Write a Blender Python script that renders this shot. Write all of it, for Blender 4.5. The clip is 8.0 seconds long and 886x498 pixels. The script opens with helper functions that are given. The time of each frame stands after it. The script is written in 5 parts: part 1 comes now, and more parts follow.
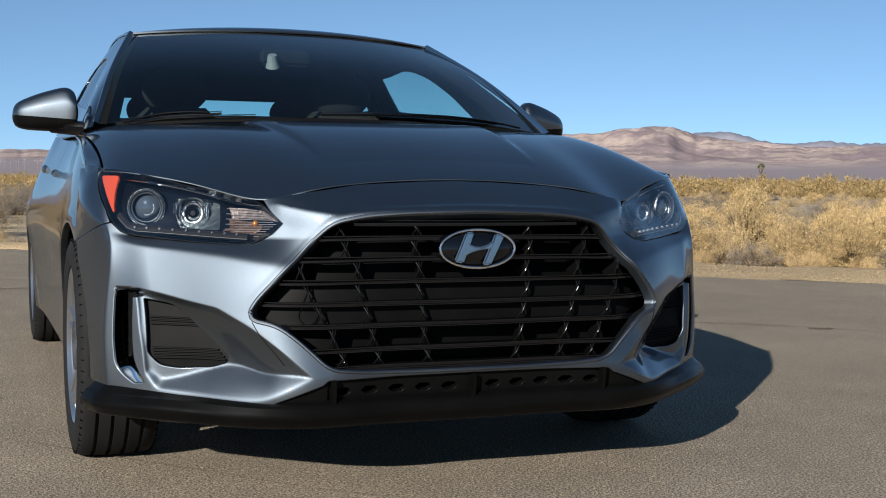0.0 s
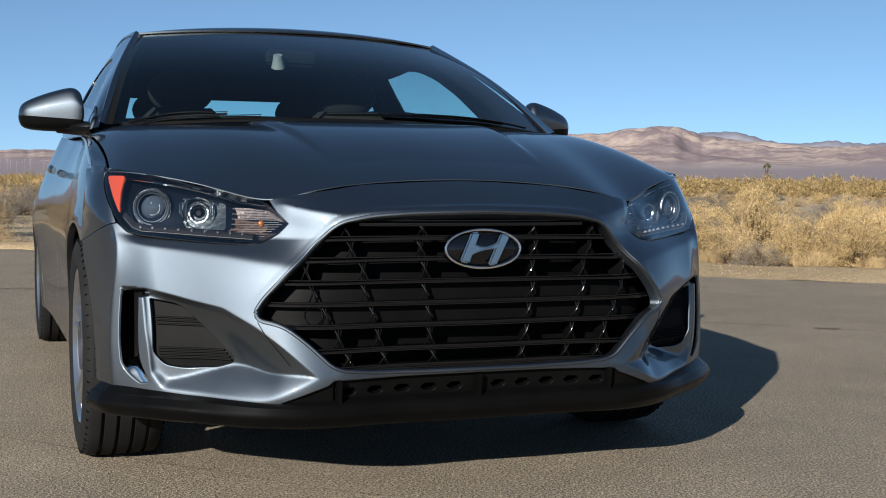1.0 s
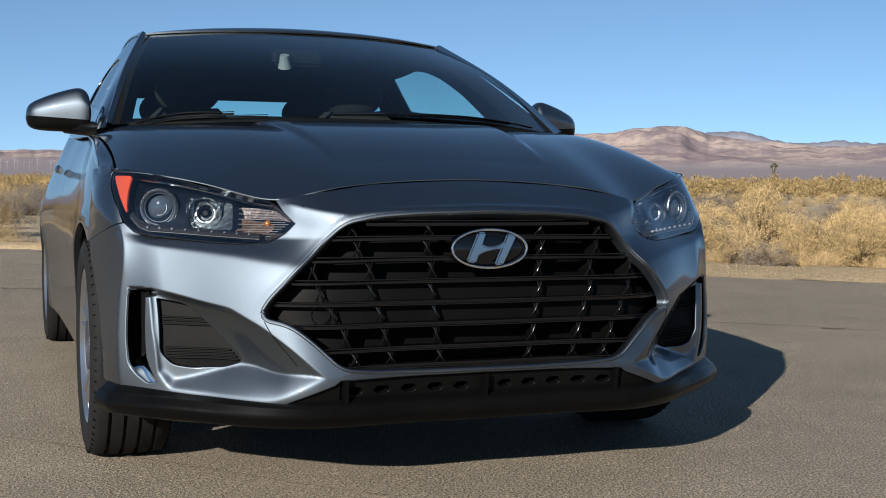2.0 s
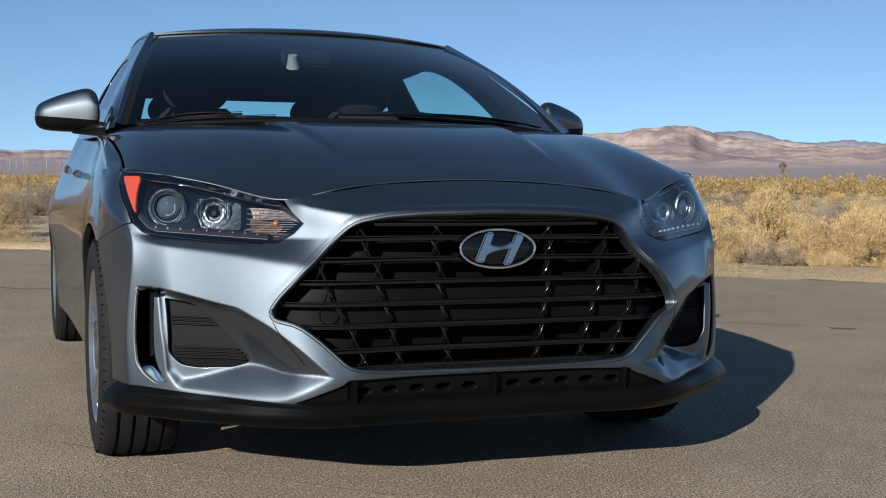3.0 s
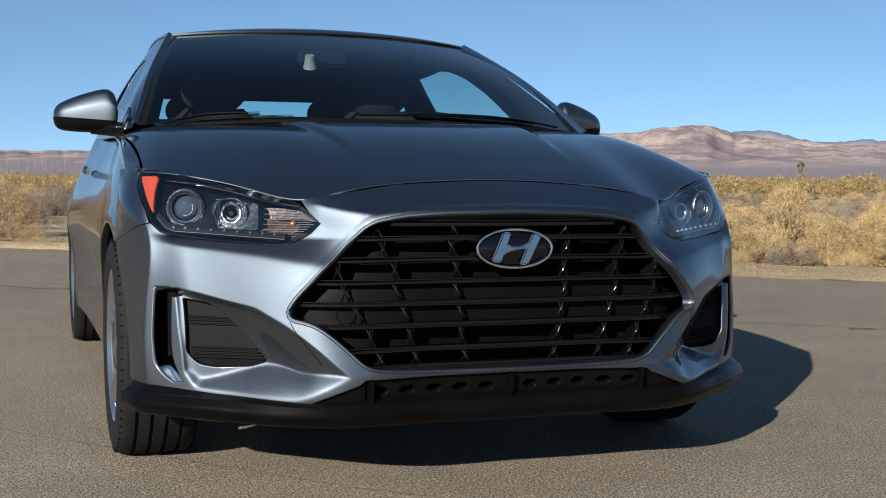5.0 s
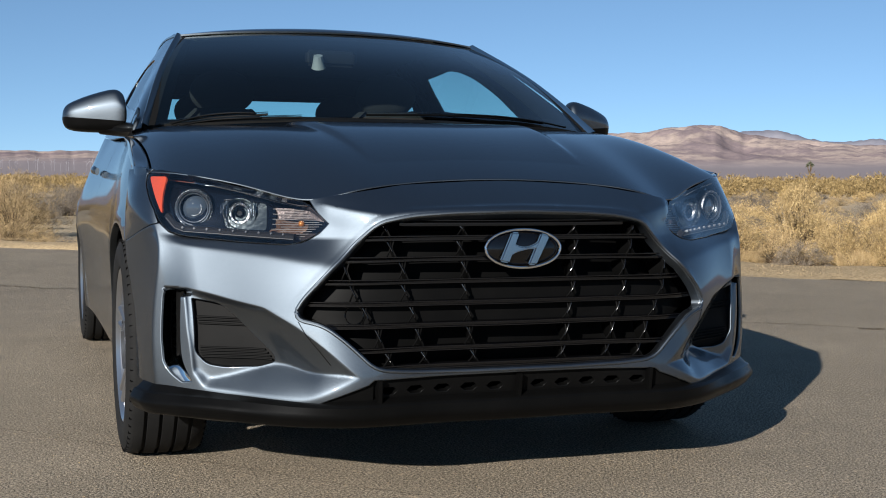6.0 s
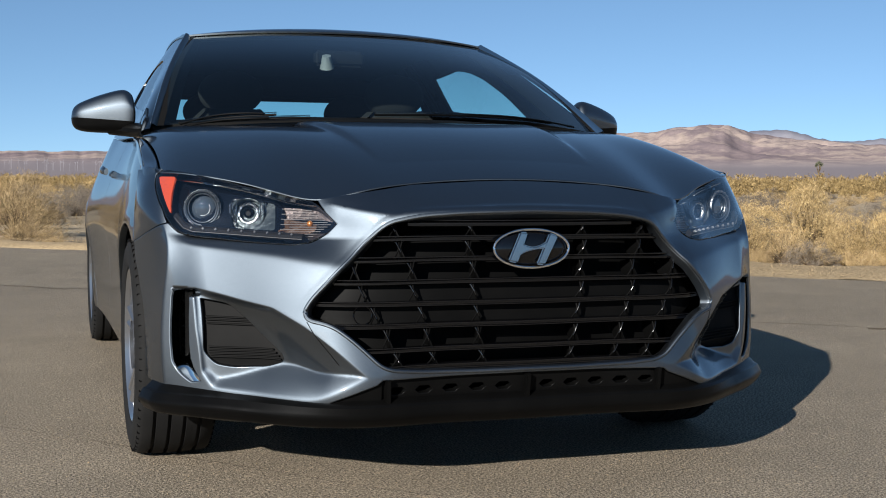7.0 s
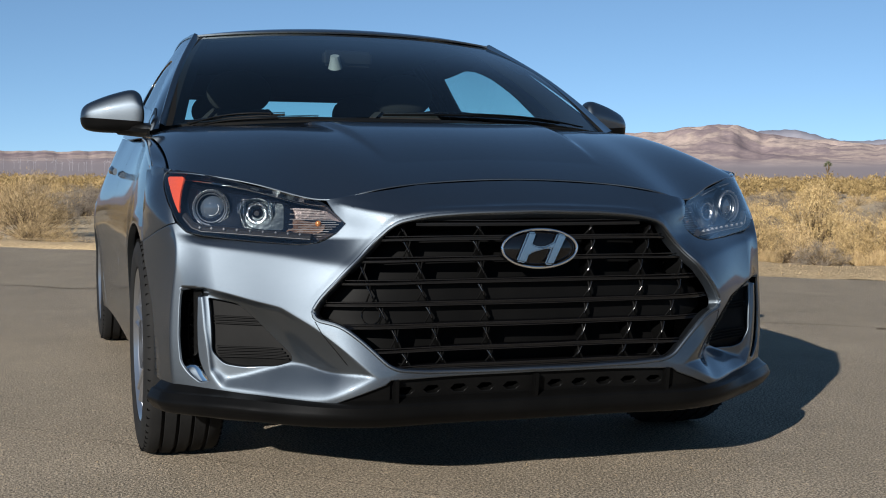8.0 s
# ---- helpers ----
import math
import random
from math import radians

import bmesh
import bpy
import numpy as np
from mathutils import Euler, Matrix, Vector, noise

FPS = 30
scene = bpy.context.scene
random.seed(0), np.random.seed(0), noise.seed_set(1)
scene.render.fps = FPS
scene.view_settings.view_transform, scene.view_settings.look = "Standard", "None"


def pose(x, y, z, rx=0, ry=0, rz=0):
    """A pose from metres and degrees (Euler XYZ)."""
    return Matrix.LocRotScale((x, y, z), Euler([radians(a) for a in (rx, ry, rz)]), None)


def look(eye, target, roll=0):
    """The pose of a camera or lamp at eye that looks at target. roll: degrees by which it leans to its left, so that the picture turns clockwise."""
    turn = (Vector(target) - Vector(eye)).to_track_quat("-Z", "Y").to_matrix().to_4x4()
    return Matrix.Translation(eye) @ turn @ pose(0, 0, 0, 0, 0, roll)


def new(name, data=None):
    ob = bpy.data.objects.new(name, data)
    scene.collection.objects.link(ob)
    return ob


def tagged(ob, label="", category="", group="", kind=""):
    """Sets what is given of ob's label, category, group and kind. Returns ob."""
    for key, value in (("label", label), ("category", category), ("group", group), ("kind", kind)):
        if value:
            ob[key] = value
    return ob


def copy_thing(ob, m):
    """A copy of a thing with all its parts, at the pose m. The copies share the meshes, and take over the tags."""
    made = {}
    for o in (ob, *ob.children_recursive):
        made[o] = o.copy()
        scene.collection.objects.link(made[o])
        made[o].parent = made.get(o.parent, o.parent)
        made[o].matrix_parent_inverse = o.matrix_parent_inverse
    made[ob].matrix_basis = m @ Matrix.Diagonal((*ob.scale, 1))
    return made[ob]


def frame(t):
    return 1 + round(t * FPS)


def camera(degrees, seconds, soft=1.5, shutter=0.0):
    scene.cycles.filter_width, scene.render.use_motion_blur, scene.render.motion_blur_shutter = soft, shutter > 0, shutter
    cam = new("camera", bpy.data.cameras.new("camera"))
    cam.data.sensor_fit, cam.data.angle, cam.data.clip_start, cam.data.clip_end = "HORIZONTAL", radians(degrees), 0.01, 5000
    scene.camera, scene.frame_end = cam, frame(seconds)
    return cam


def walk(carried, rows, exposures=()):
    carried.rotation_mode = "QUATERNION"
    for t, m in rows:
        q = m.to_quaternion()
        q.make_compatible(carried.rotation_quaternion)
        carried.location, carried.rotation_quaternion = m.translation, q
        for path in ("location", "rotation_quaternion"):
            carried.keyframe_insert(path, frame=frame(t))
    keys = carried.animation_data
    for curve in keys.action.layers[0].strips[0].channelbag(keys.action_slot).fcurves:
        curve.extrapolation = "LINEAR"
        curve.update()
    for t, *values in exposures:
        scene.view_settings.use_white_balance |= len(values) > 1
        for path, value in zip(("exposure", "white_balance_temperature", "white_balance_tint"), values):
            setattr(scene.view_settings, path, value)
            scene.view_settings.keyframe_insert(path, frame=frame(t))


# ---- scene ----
cam = camera(38.9, 8.0, soft=1.05)
# tripod pan: the eye stands still, the head turns slowly to the left
EYE = (-1.181, -2.847, 0.798)
PAN = [(0.0, -20.805, -3.189, -0.500), (0.5, -20.686, -3.189, -0.490), (1.0, -20.553, -3.190, -0.483), (1.5, -20.413, -3.193, -0.468),
       (3.0, -19.885, -3.203, -0.405), (3.5, -19.685, -3.204, -0.390), (4.0, -19.493, -3.205, -0.380), (4.5, -19.305, -3.207, -0.368),
       (6.0, -18.738, -3.212, -0.315), (6.5, -18.547, -3.213, -0.285), (7.0, -18.358, -3.215, -0.268), (7.5, -18.170, -3.217, -0.260), (8.0, -17.982, -3.220, -0.256)]
walk(cam, [(t, pose(*EYE, 90 + pitch, roll, yaw)) for t, yaw, pitch, roll in PAN])

# ---- light ----
TO_SUN = Vector((-1.82, -1.88, 1.0)).normalized()
world = bpy.data.worlds.new("sky")
scene.world = world
world.use_nodes = True
_nt = world.node_tree
sky = _nt.nodes.new("ShaderNodeTexSky")
sky.sky_type, sky.sun_disc = "NISHITA", False
sky.sun_elevation, sky.sun_rotation = math.asin(TO_SUN.z), math.atan2(TO_SUN.x, TO_SUN.y)
sky.altitude, sky.air_density, sky.dust_density, sky.ozone_density = 2400, 0.75, 0.0, 3.2
_nt.nodes["Background"].inputs[1].default_value = 0.0635
deep = _nt.nodes.new("ShaderNodeHueSaturation")
deep.inputs["Saturation"].default_value = 0.96
deep.inputs["Hue"].default_value = 0.491
_nt.links.new(sky.outputs[0], deep.inputs["Color"])
even = _nt.nodes.new("ShaderNodeMix")
even.data_type = "RGBA"
even.inputs[0].default_value = 0.10
even.inputs[7].default_value = (1.2, 3.1, 5.9, 1)
_nt.links.new(deep.outputs[0], even.inputs[6])
_nt.links.new(even.outputs[2], _nt.nodes["Background"].inputs[0])
# clear desert air: the pale band at the horizon is thin
way, lift = _nt.nodes.new("ShaderNodeTexCoord"), _nt.nodes.new("ShaderNodeVectorMath")
lift.inputs[1].default_value = (0, 0, 0.045)
_nt.links.new(way.outputs["Generated"], lift.inputs[0])
_nt.links.new(lift.outputs[0], sky.inputs[0])
sun = new("sun", bpy.data.lights.new("sun", "SUN"))
sun.data.energy, sun.data.angle, sun.data.color = 5.0, radians(0.53), (1.0, 0.96, 0.905)
sun.matrix_world = look(TO_SUN * 50, (0, 0, 0))
scene.view_settings.exposure = 0.88

# ---- tools for building ----
from mathutils.geometry import delaunay_2d_cdt

def cardinal(knots):
    """Weights of a natural cubic spline through values at the knots."""
    k = np.asarray(knots, float); n = len(k); h = np.diff(k)
    A = np.zeros((n, n)); B = np.zeros((n, n)); A[0, 0] = A[-1, -1] = 1
    for i in range(1, n - 1):
        A[i, i - 1:i + 2] = h[i - 1], 2 * (h[i - 1] + h[i]), h[i]
        B[i, i - 1:i + 2] = 6 / h[i - 1], -6 / h[i - 1] - 6 / h[i], 6 / h[i]
    S = np.linalg.solve(A, B)
    def weights(t):
        t = np.clip(np.atleast_1d(np.asarray(t, float)), k[0], k[-1])
        i = np.clip(np.searchsorted(k, t, "right") - 1, 0, n - 2)
        d = h[i]; a = (k[i + 1] - t) / d; b = 1 - a
        W = np.zeros((len(t), n)); r = np.arange(len(t))
        W[r, i] += a; W[r, i + 1] += b
        return W + ((a**3 - a) * d * d / 6)[:, None] * S[i] + ((b**3 - b) * d * d / 6)[:, None] * S[i + 1]
    return weights

class Sheet:
    """A smooth surface through a grid of points: grid[i][j] stands at us[i], vs[j]."""
    def __init__(self, us, vs, grid):
        self.us, self.vs, self.grid = us, vs, np.asarray(grid, float)
        self.wu, self.wv = cardinal(us), cardinal(vs)
    def at(self, u, v):
        return np.einsum("ni,nj,ijk->nk", self.wu(u), self.wv(v), self.grid)

# plan of the nose, height by height: (half width, depth) at eight stations; the sixth is the upright edge between front and flank
NOSE_U = [0, .25, .5, .69, .87, .92, 1.02, 1.19]
NOSE_Z = [.16, .28, .40, .54, .66, .705, .82]
NOSE = [
    [(0, .07), (.25, .075), (.49, .10), (.66, .21), (.79, .325), (.845, .395), (.868, .47), (.88, .60)],
    [(0, .03), (.25, .035), (.50, .055), (.660, .200), (.797, .325), (.856, .386), (.876, .46), (.89, .60)],
    [(0, .02), (.25, .03), (.50, .075), (.665, .208), (.794, .326), (.861, .388), (.874, .462), (.897, .60)],
    [(0, .015), (.25, .03), (.50, .095), (.667, .232), (.801, .345), (.850, .384), (.869, .466), (.902, .62)],
    [(0, .02), (.25, .045), (.48, .13), (.647, .262), (.812, .380), (.846, .402), (.876, .485), (.906, .65)],
    [(0, .028), (.25, .055), (.473, .147), (.638, .282), (.820, .402), (.852, .440), (.887, .522), (.902, .67)],
    [(0, .235), (.25, .252), (.457, .258), (.62, .332), (.792, .457), (.822, .494), (.857, .57), (.887, .716)]]


class NoseSheet(Sheet):
    """Smooth over the lamps; below them the front and the two flanks meet in upright edges."""
    def split(self):
        us, n, edge = self.us, len(self.us), 2
        self.lo, self.hi = us[edge], us[n - 1 - edge]
        self.left, self.mid, self.right = cardinal(us[:edge + 1]), cardinal(us[edge:n - edge]), cardinal(us[n - 1 - edge:])
        return self
    def parted(self, u):
        n, k = len(self.us), 3
        W = np.zeros((len(u), n))
        a, b = u < self.lo, u > self.hi
        m = ~(a | b)
        W[a, :k], W[m, k - 1:n - k + 1], W[b, n - k:] = self.left(u[a]), self.mid(u[m]), self.right(u[b])
        return W
    def at(self, u, v):
        u, v = np.atleast_1d(np.asarray(u, float)), np.atleast_1d(np.asarray(v, float))
        sharp = (self.parted(u - .005) + self.parted(u) + self.parted(u + .005)) / 3
        t = np.clip((v - .655) / .04, 0, 1)
        t = (t * t * (3 - 2 * t))[:, None]
        return np.einsum("ni,nj,ijk->nk", self.wu(u) * t + sharp * (1 - t), self.wv(v), self.grid)


def nose_sheet():
    us = [-u for u in NOSE_U[:0:-1]] + NOSE_U
    last = len(NOSE_U) - 1
    grid = []
    for i in range(len(us)):
        k = abs(i - last); s = -1 if i < last else 1
        grid.append([(s * NOSE[j][k][0], NOSE[j][k][1], NOSE_Z[j]) for j in range(7)])
    return NoseSheet(us, NOSE_Z, grid).split()


def mesh(name, verts, faces, material, smooth=True, normals=None):
    me = bpy.data.meshes.new(name)
    me.from_pydata([tuple(map(float, v)) for v in verts], [], [tuple(int(i) for i in f) for f in faces])
    me.validate()
    if material:
        me.materials.append(material)
    if smooth:
        me.polygons.foreach_set("use_smooth", [True] * len(me.polygons))
    me.update()
    if normals is not None and len(me.vertices) == len(normals):
        me.normals_split_custom_set_from_vertices([tuple(map(float, n)) for n in normals])
    return me


def hang(ob, parent):
    if parent is not None:
        ob.parent = parent
        ob.matrix_parent_inverse = parent.matrix_world.inverted()
    return ob


def part(name, bm, material, parent=None, label="", smooth=True):
    """One mesh object out of a bmesh, (verts, faces) or a mesh, under its thing."""
    if isinstance(bm, bmesh.types.BMesh):
        me = bpy.data.meshes.new(name)
        bm.to_mesh(me)
        bm.free()
        me.materials.append(material)
        if smooth:
            me.polygons.foreach_set("use_smooth", [True] * len(me.polygons))
            me.set_sharp_from_angle(angle=radians(35))
    elif isinstance(bm, tuple):
        me = mesh(name, bm[0], bm[1], material, smooth, bm[2] if len(bm) > 2 else None)
        if smooth and len(bm) < 3:
            me.set_sharp_from_angle(angle=radians(35))
    else:
        me = bm
    ob = hang(new(name, me), parent)
    return tagged(ob, label=label)


def empty(name, at, label, category, group="", kind=""):
    ob = new(name)
    ob.empty_display_size = 0.1
    ob.location = at
    bpy.context.view_layer.update()
    return tagged(ob, label, category, group, kind)


def curve(pts, n, closed=False):
    """n points along a smooth line through pts."""
    p = np.asarray(pts, float)
    if closed:
        p = np.vstack([p[-3:], p, p[:3]])
    d = np.r_[0, np.cumsum(np.maximum(np.linalg.norm(np.diff(p, axis=0), axis=1), 1e-6) ** 0.7)]
    a, b = (d[3], d[len(p) - 3]) if closed else (d[0], d[-1])
    t = np.linspace(a, b, n, endpoint=not closed)
    return cardinal(d)(t) @ p


def rounded(corners, step=0.01):
    """A closed outline with rounded corners: (a, b, radius) each; about one point every step."""
    P = [np.array(c[:2], float) for c in corners]
    out = []
    for i, c in enumerate(corners):
        a, b, d = P[i - 1], P[i], P[(i + 1) % len(P)]
        la, ld = np.linalg.norm(a - b), np.linalg.norm(d - b)
        r = min(c[2], la * 0.49, ld * 0.49)
        s, e = b + (a - b) / la * r, b + (d - b) / ld * r
        k = max(2, int(r * 1.6 / step) + 1)
        for q in np.linspace(0, 1, k + 1):
            out.append((1 - q) ** 2 * s + 2 * q * (1 - q) * b + q * q * e)
    dense = []
    for i, p in enumerate(out):
        q = out[(i + 1) % len(out)]
        k = max(1, int(np.linalg.norm(q - p) / step))
        dense += [p + (q - p) * j / k for j in range(k)]
    return np.array(dense)


def inside(pts, loops):
    """Even-odd test of points against closed loops."""
    x, y = pts[:, 0], pts[:, 1]
    odd = np.zeros(len(pts), bool)
    for L in loops:
        a, b = L, np.roll(L, -1, 0)
        for (x0, y0), (x1, y1) in zip(a, b):
            if y0 != y1:
                c = ((y0 > y) != (y1 > y)) & (x < (x1 - x0) * (y - y0) / (y1 - y0) + x0)
                odd ^= c
    return odd


def gap(pts, line, closed=True):
    """Distance of points to a polyline."""
    a = np.asarray(line, float)
    b = np.roll(a, -1, 0) if closed else a[1:]
    a = a if closed else a[:-1]
    best = np.full(len(pts), 1e9)
    for p, q in zip(a, b):
        d = q - p
        t = np.clip(((pts - p) @ d) / max(d @ d, 1e-12), 0, 1)
        best = np.minimum(best, np.linalg.norm(pts - p - t[:, None] * d, axis=1))
    return best


def trimmed(face, loops, step=0.014, lip=0.02, r=0.005, flip=False, holes_lip=None, lines=(), radii=None, lips=None):
    """A panel: face maps (n, 2) parameters to points; the first loop bounds it, the others are openings.
    Every edge is rounded by r and turned back by lip. Returns verts, faces, normals."""
    lo, hi = loops[0].min(0), loops[0].max(0)
    gx, gy = np.meshgrid(np.arange(lo[0], hi[0], step), np.arange(lo[1], hi[1], step * 0.866))
    gx[1::2] += step / 2
    g = np.c_[gx.ravel(), gy.ravel()]
    g = g[inside(g, loops)]
    for L in loops:
        g = g[gap(g, L) > step * 0.45]
    pts, edges, n = [], [], 0
    for L in loops:
        k = len(L)
        edges += [(n + i, n + (i + 1) % k) for i in range(k)]
        pts.append(L)
        n += k
    for L in lines:
        g = g[gap(g, L, False) > step * 0.45]
        k = len(L)
        edges += [(n + i, n + i + 1) for i in range(k - 1)]
        pts.append(L)
        n += k
    uv = np.vstack(pts + [g])
    v2, _, tri, *_ = delaunay_2d_cdt([Vector(p) for p in uv], edges, [], 0, 1e-6)
    v2 = np.array([tuple(v) for v in v2])
    tri = np.array([t for t in tri if len(t) == 3])
    tri = tri[inside(v2[tri].mean(1), loops)]

    def frame_at(q):
        e = 0.002
        p = face(q)
        du, dv = face(q + [e, 0]) - face(q - [e, 0]), face(q + [0, e]) - face(q - [0, e])
        nn = np.cross(du, dv)
        nn /= np.maximum(np.linalg.norm(nn, axis=1), 1e-9)[:, None]
        return p, (-nn if flip else nn)
    V, N = frame_at(v2)
    t0, t1, t2 = V[tri[:, 0]], V[tri[:, 1]], V[tri[:, 2]]
    wrong = np.einsum("ij,ij->i", np.cross(t1 - t0, t2 - t0), N[tri[:, 0]]) < 0
    tri[wrong] = tri[wrong][:, ::-1]
    F = [tuple(t) for t in tri]
    VV, NN = [V], [N]
    n = len(V)
    for li, L in enumerate(loops):
        depth = lips[li] if lips else lip if li == 0 or holes_lip is None else holes_lip
        r = radii[li] if radii else r
        P, Q = frame_at(L)
        T = np.roll(P, -1, 0) - np.roll(P, 1, 0)
        T /= np.maximum(np.linalg.norm(T, axis=1), 1e-9)[:, None]
        O = np.cross(T, Q)
        mid = inside(L + (np.roll(L, -1, 0) - np.roll(L, 1, 0))[:, ::-1] * [1, -1] * 0.05, loops)
        # which side is open: try a small step in the parameters
        tl = np.roll(L, -1, 0) - np.roll(L, 1, 0)
        tl /= np.maximum(np.linalg.norm(tl, axis=1), 1e-9)[:, None]
        side = np.c_[tl[:, 1], -tl[:, 0]]
        inn = inside(L + side * 0.004, loops).mean() > 0.5
        step3 = face(L + side * 0.004) - P
        sgn = np.sign(np.median(np.einsum("ij,ij->i", step3, O)))
        O = O * (-sgn if inn else sgn)
        O /= np.maximum(np.linalg.norm(O, axis=1), 1e-9)[:, None]
        rings = [(P + O * r * math.sin(a) - Q * r * (1 - math.cos(a)), Q * math.cos(a) + O * math.sin(a)) for a in (0, .5, 1.05, 1.57)]
        rings.append((P + O * r - Q * depth, O))
        k = len(L)
        for j, (rp, rn) in enumerate(rings):
            VV.append(rp)
            NN.append(rn)
            if j:
                a0, b0 = n + (j - 1) * k, n + j * k
                for i in range(k):
                    f = (a0 + i, a0 + (i + 1) % k, b0 + (i + 1) % k, b0 + i)
                    F.append(f)
        # wind the rim so that it faces out
        q = rings[2][0]
        nf = np.cross(rings[1][0][1] - rings[1][0][0], rings[2][0][0] - rings[1][0][0])
        if nf @ rings[2][1][0] < 0:
            F[-4 * k:] = [f[::-1] for f in F[-4 * k:]]
        n += 5 * k
    return np.vstack(VV), F, np.vstack(NN)


def grid_mesh(P, flip=False):
    """Faces over an array of points (rows, columns, 3)."""
    P = np.asarray(P)
    a, b = P.shape[:2]
    F = []
    for i in range(a - 1):
        for j in range(b - 1):
            f = (i * b + j, i * b + j + 1, (i + 1) * b + j + 1, (i + 1) * b + j)
            F.append(f[::-1] if flip else f)
    return P.reshape(-1, 3), F


def solid(V, F, thick):
    """A sheet made into a slab, pushed along its own normals."""
    bm = bmesh.new()
    vs = [bm.verts.new(v) for v in V]
    for f in F:
        bm.faces.new([vs[i] for i in f])
    bm.normal_update()
    bmesh.ops.solidify(bm, geom=bm.faces[:], thickness=thick)
    return bm


def box(bm, lo, hi, bevel=0.0, segments=2, m=None):
    b = bmesh.new()
    bmesh.ops.create_cube(b, size=1)
    lo, hi = Vector(lo), Vector(hi)
    bmesh.ops.transform(b, matrix=Matrix.LocRotScale((lo + hi) / 2, None, hi - lo), verts=b.verts)
    if bevel:
        bmesh.ops.bevel(b, geom=b.edges[:], offset=bevel, segments=segments, affect="EDGES")
    if m is not None:
        bmesh.ops.transform(b, matrix=m, verts=b.verts)
    me = bpy.data.meshes.new("t")
    b.to_mesh(me)
    b.free()
    bm.from_mesh(me)
    bpy.data.meshes.remove(me)
    return bm


def lathe(profile, n=48, axis="x", arc=1.0):
    """A turned body: profile of (along, radius) pairs about an axis."""
    prof = np.asarray(profile, float)
    a = np.linspace(0, 2 * math.pi * arc, n, endpoint=arc < 1)
    c, s = np.cos(a)[:, None], np.sin(a)[:, None]
    al, rr = np.broadcast_to(prof[:, 0], (n, len(prof))), prof[:, 1]
    if axis == "x":
        P = np.stack([al, rr * c, rr * s], 2)
    elif axis == "y":
        P = np.stack([rr * s, al, rr * c], 2)
    else:
        P = np.stack([rr * c, rr * s, al], 2)
    if arc >= 1:
        P = np.concatenate([P, P[:1]], 0)
    V, F = grid_mesh(P)
    bm = bmesh.new()
    vs = [bm.verts.new(v) for v in V]
    for f in F:
        try:
            bm.faces.new([vs[i] for i in f])
        except ValueError:
            pass
    bmesh.ops.remove_doubles(bm, verts=bm.verts, dist=1e-6)
    bmesh.ops.recalc_face_normals(bm, faces=bm.faces)
    return bm


def tube(path, radius, n=8, flat=None):
    """A rod along points; flat: (width, height) instead of a round section."""
    P = np.asarray(path, float)
    T = np.gradient(P, axis=0)
    T /= np.linalg.norm(T, axis=1)[:, None]
    up = np.array([0, 0, 1.0])
    A = np.cross(T, up)
    bad = np.linalg.norm(A, axis=1) < 1e-3
    A[bad] = np.cross(T[bad], [1.0, 0, 0])
    A /= np.linalg.norm(A, axis=1)[:, None]
    B = np.cross(A, T)
    ang = np.linspace(0, 2 * math.pi, n, endpoint=False) + (math.pi / n)
    rad = np.broadcast_to(np.asarray(radius, float), (len(P),))[:, None, None]
    ca, sa = np.cos(ang)[None, :, None], np.sin(ang)[None, :, None]
    if flat:
        sc = 1 / max(abs(math.cos(math.pi / n)), 1e-3)
        R = P[:, None] + A[:, None] * ca * flat[0] / 2 * sc + B[:, None] * sa * flat[1] / 2 * sc
    else:
        R = P[:, None] + (A[:, None] * ca + B[:, None] * sa) * rad
    R = np.concatenate([R, R[:, :1]], 1)
    bm = bmesh.new()
    rows = [[bm.verts.new(v) for v in row[:-1]] for row in R]
    for i in range(len(P) - 1):
        for j in range(n):
            bm.faces.new((rows[i][j], rows[i][(j + 1) % n], rows[i + 1][(j + 1) % n], rows[i + 1][j]))
    bm.faces.new(rows[0][::-1])
    bm.faces.new(rows[-1])
    bmesh.ops.recalc_face_normals(bm, faces=bm.faces)
    return bm


def fuse(*bms):
    """Several bmeshes in one."""
    out = bmesh.new()
    for b in bms:
        me = bpy.data.meshes.new("t")
        b.to_mesh(me)
        b.free()
        out.from_mesh(me)
        bpy.data.meshes.remove(me)
    return out


def mirrored(bm_or_tuple):
    """The same across the car's middle plane."""
    V, F, *N = bm_or_tuple
    V = np.asarray(V) * [-1, 1, 1]
    F = [f[::-1] for f in F]
    return (V, F, np.asarray(N[0]) * [-1, 1, 1]) if N else (V, F)


# ---- materials ----
def material(name, colour, rough=0.5, metal=0.0, coat=0.0, coat_rough=0.03, spec=0.5):
    m = bpy.data.materials.new(name)
    m.use_nodes = True
    b = m.node_tree.nodes["Principled BSDF"]
    b.inputs["Base Color"].default_value = (*colour, 1)
    b.inputs["Roughness"].default_value = rough
    b.inputs["Metallic"].default_value = metal
    b.inputs["Coat Weight"].default_value = coat
    b.inputs["Coat Roughness"].default_value = coat_rough
    b.inputs["Specular IOR Level"].default_value = spec
    return m


def nodes(m):
    return m.node_tree.nodes, m.node_tree.links, m.node_tree.nodes["Principled BSDF"]


def coords(m, what="Object"):
    n = m.node_tree.nodes.new("ShaderNodeTexCoord")
    return n.outputs[what]


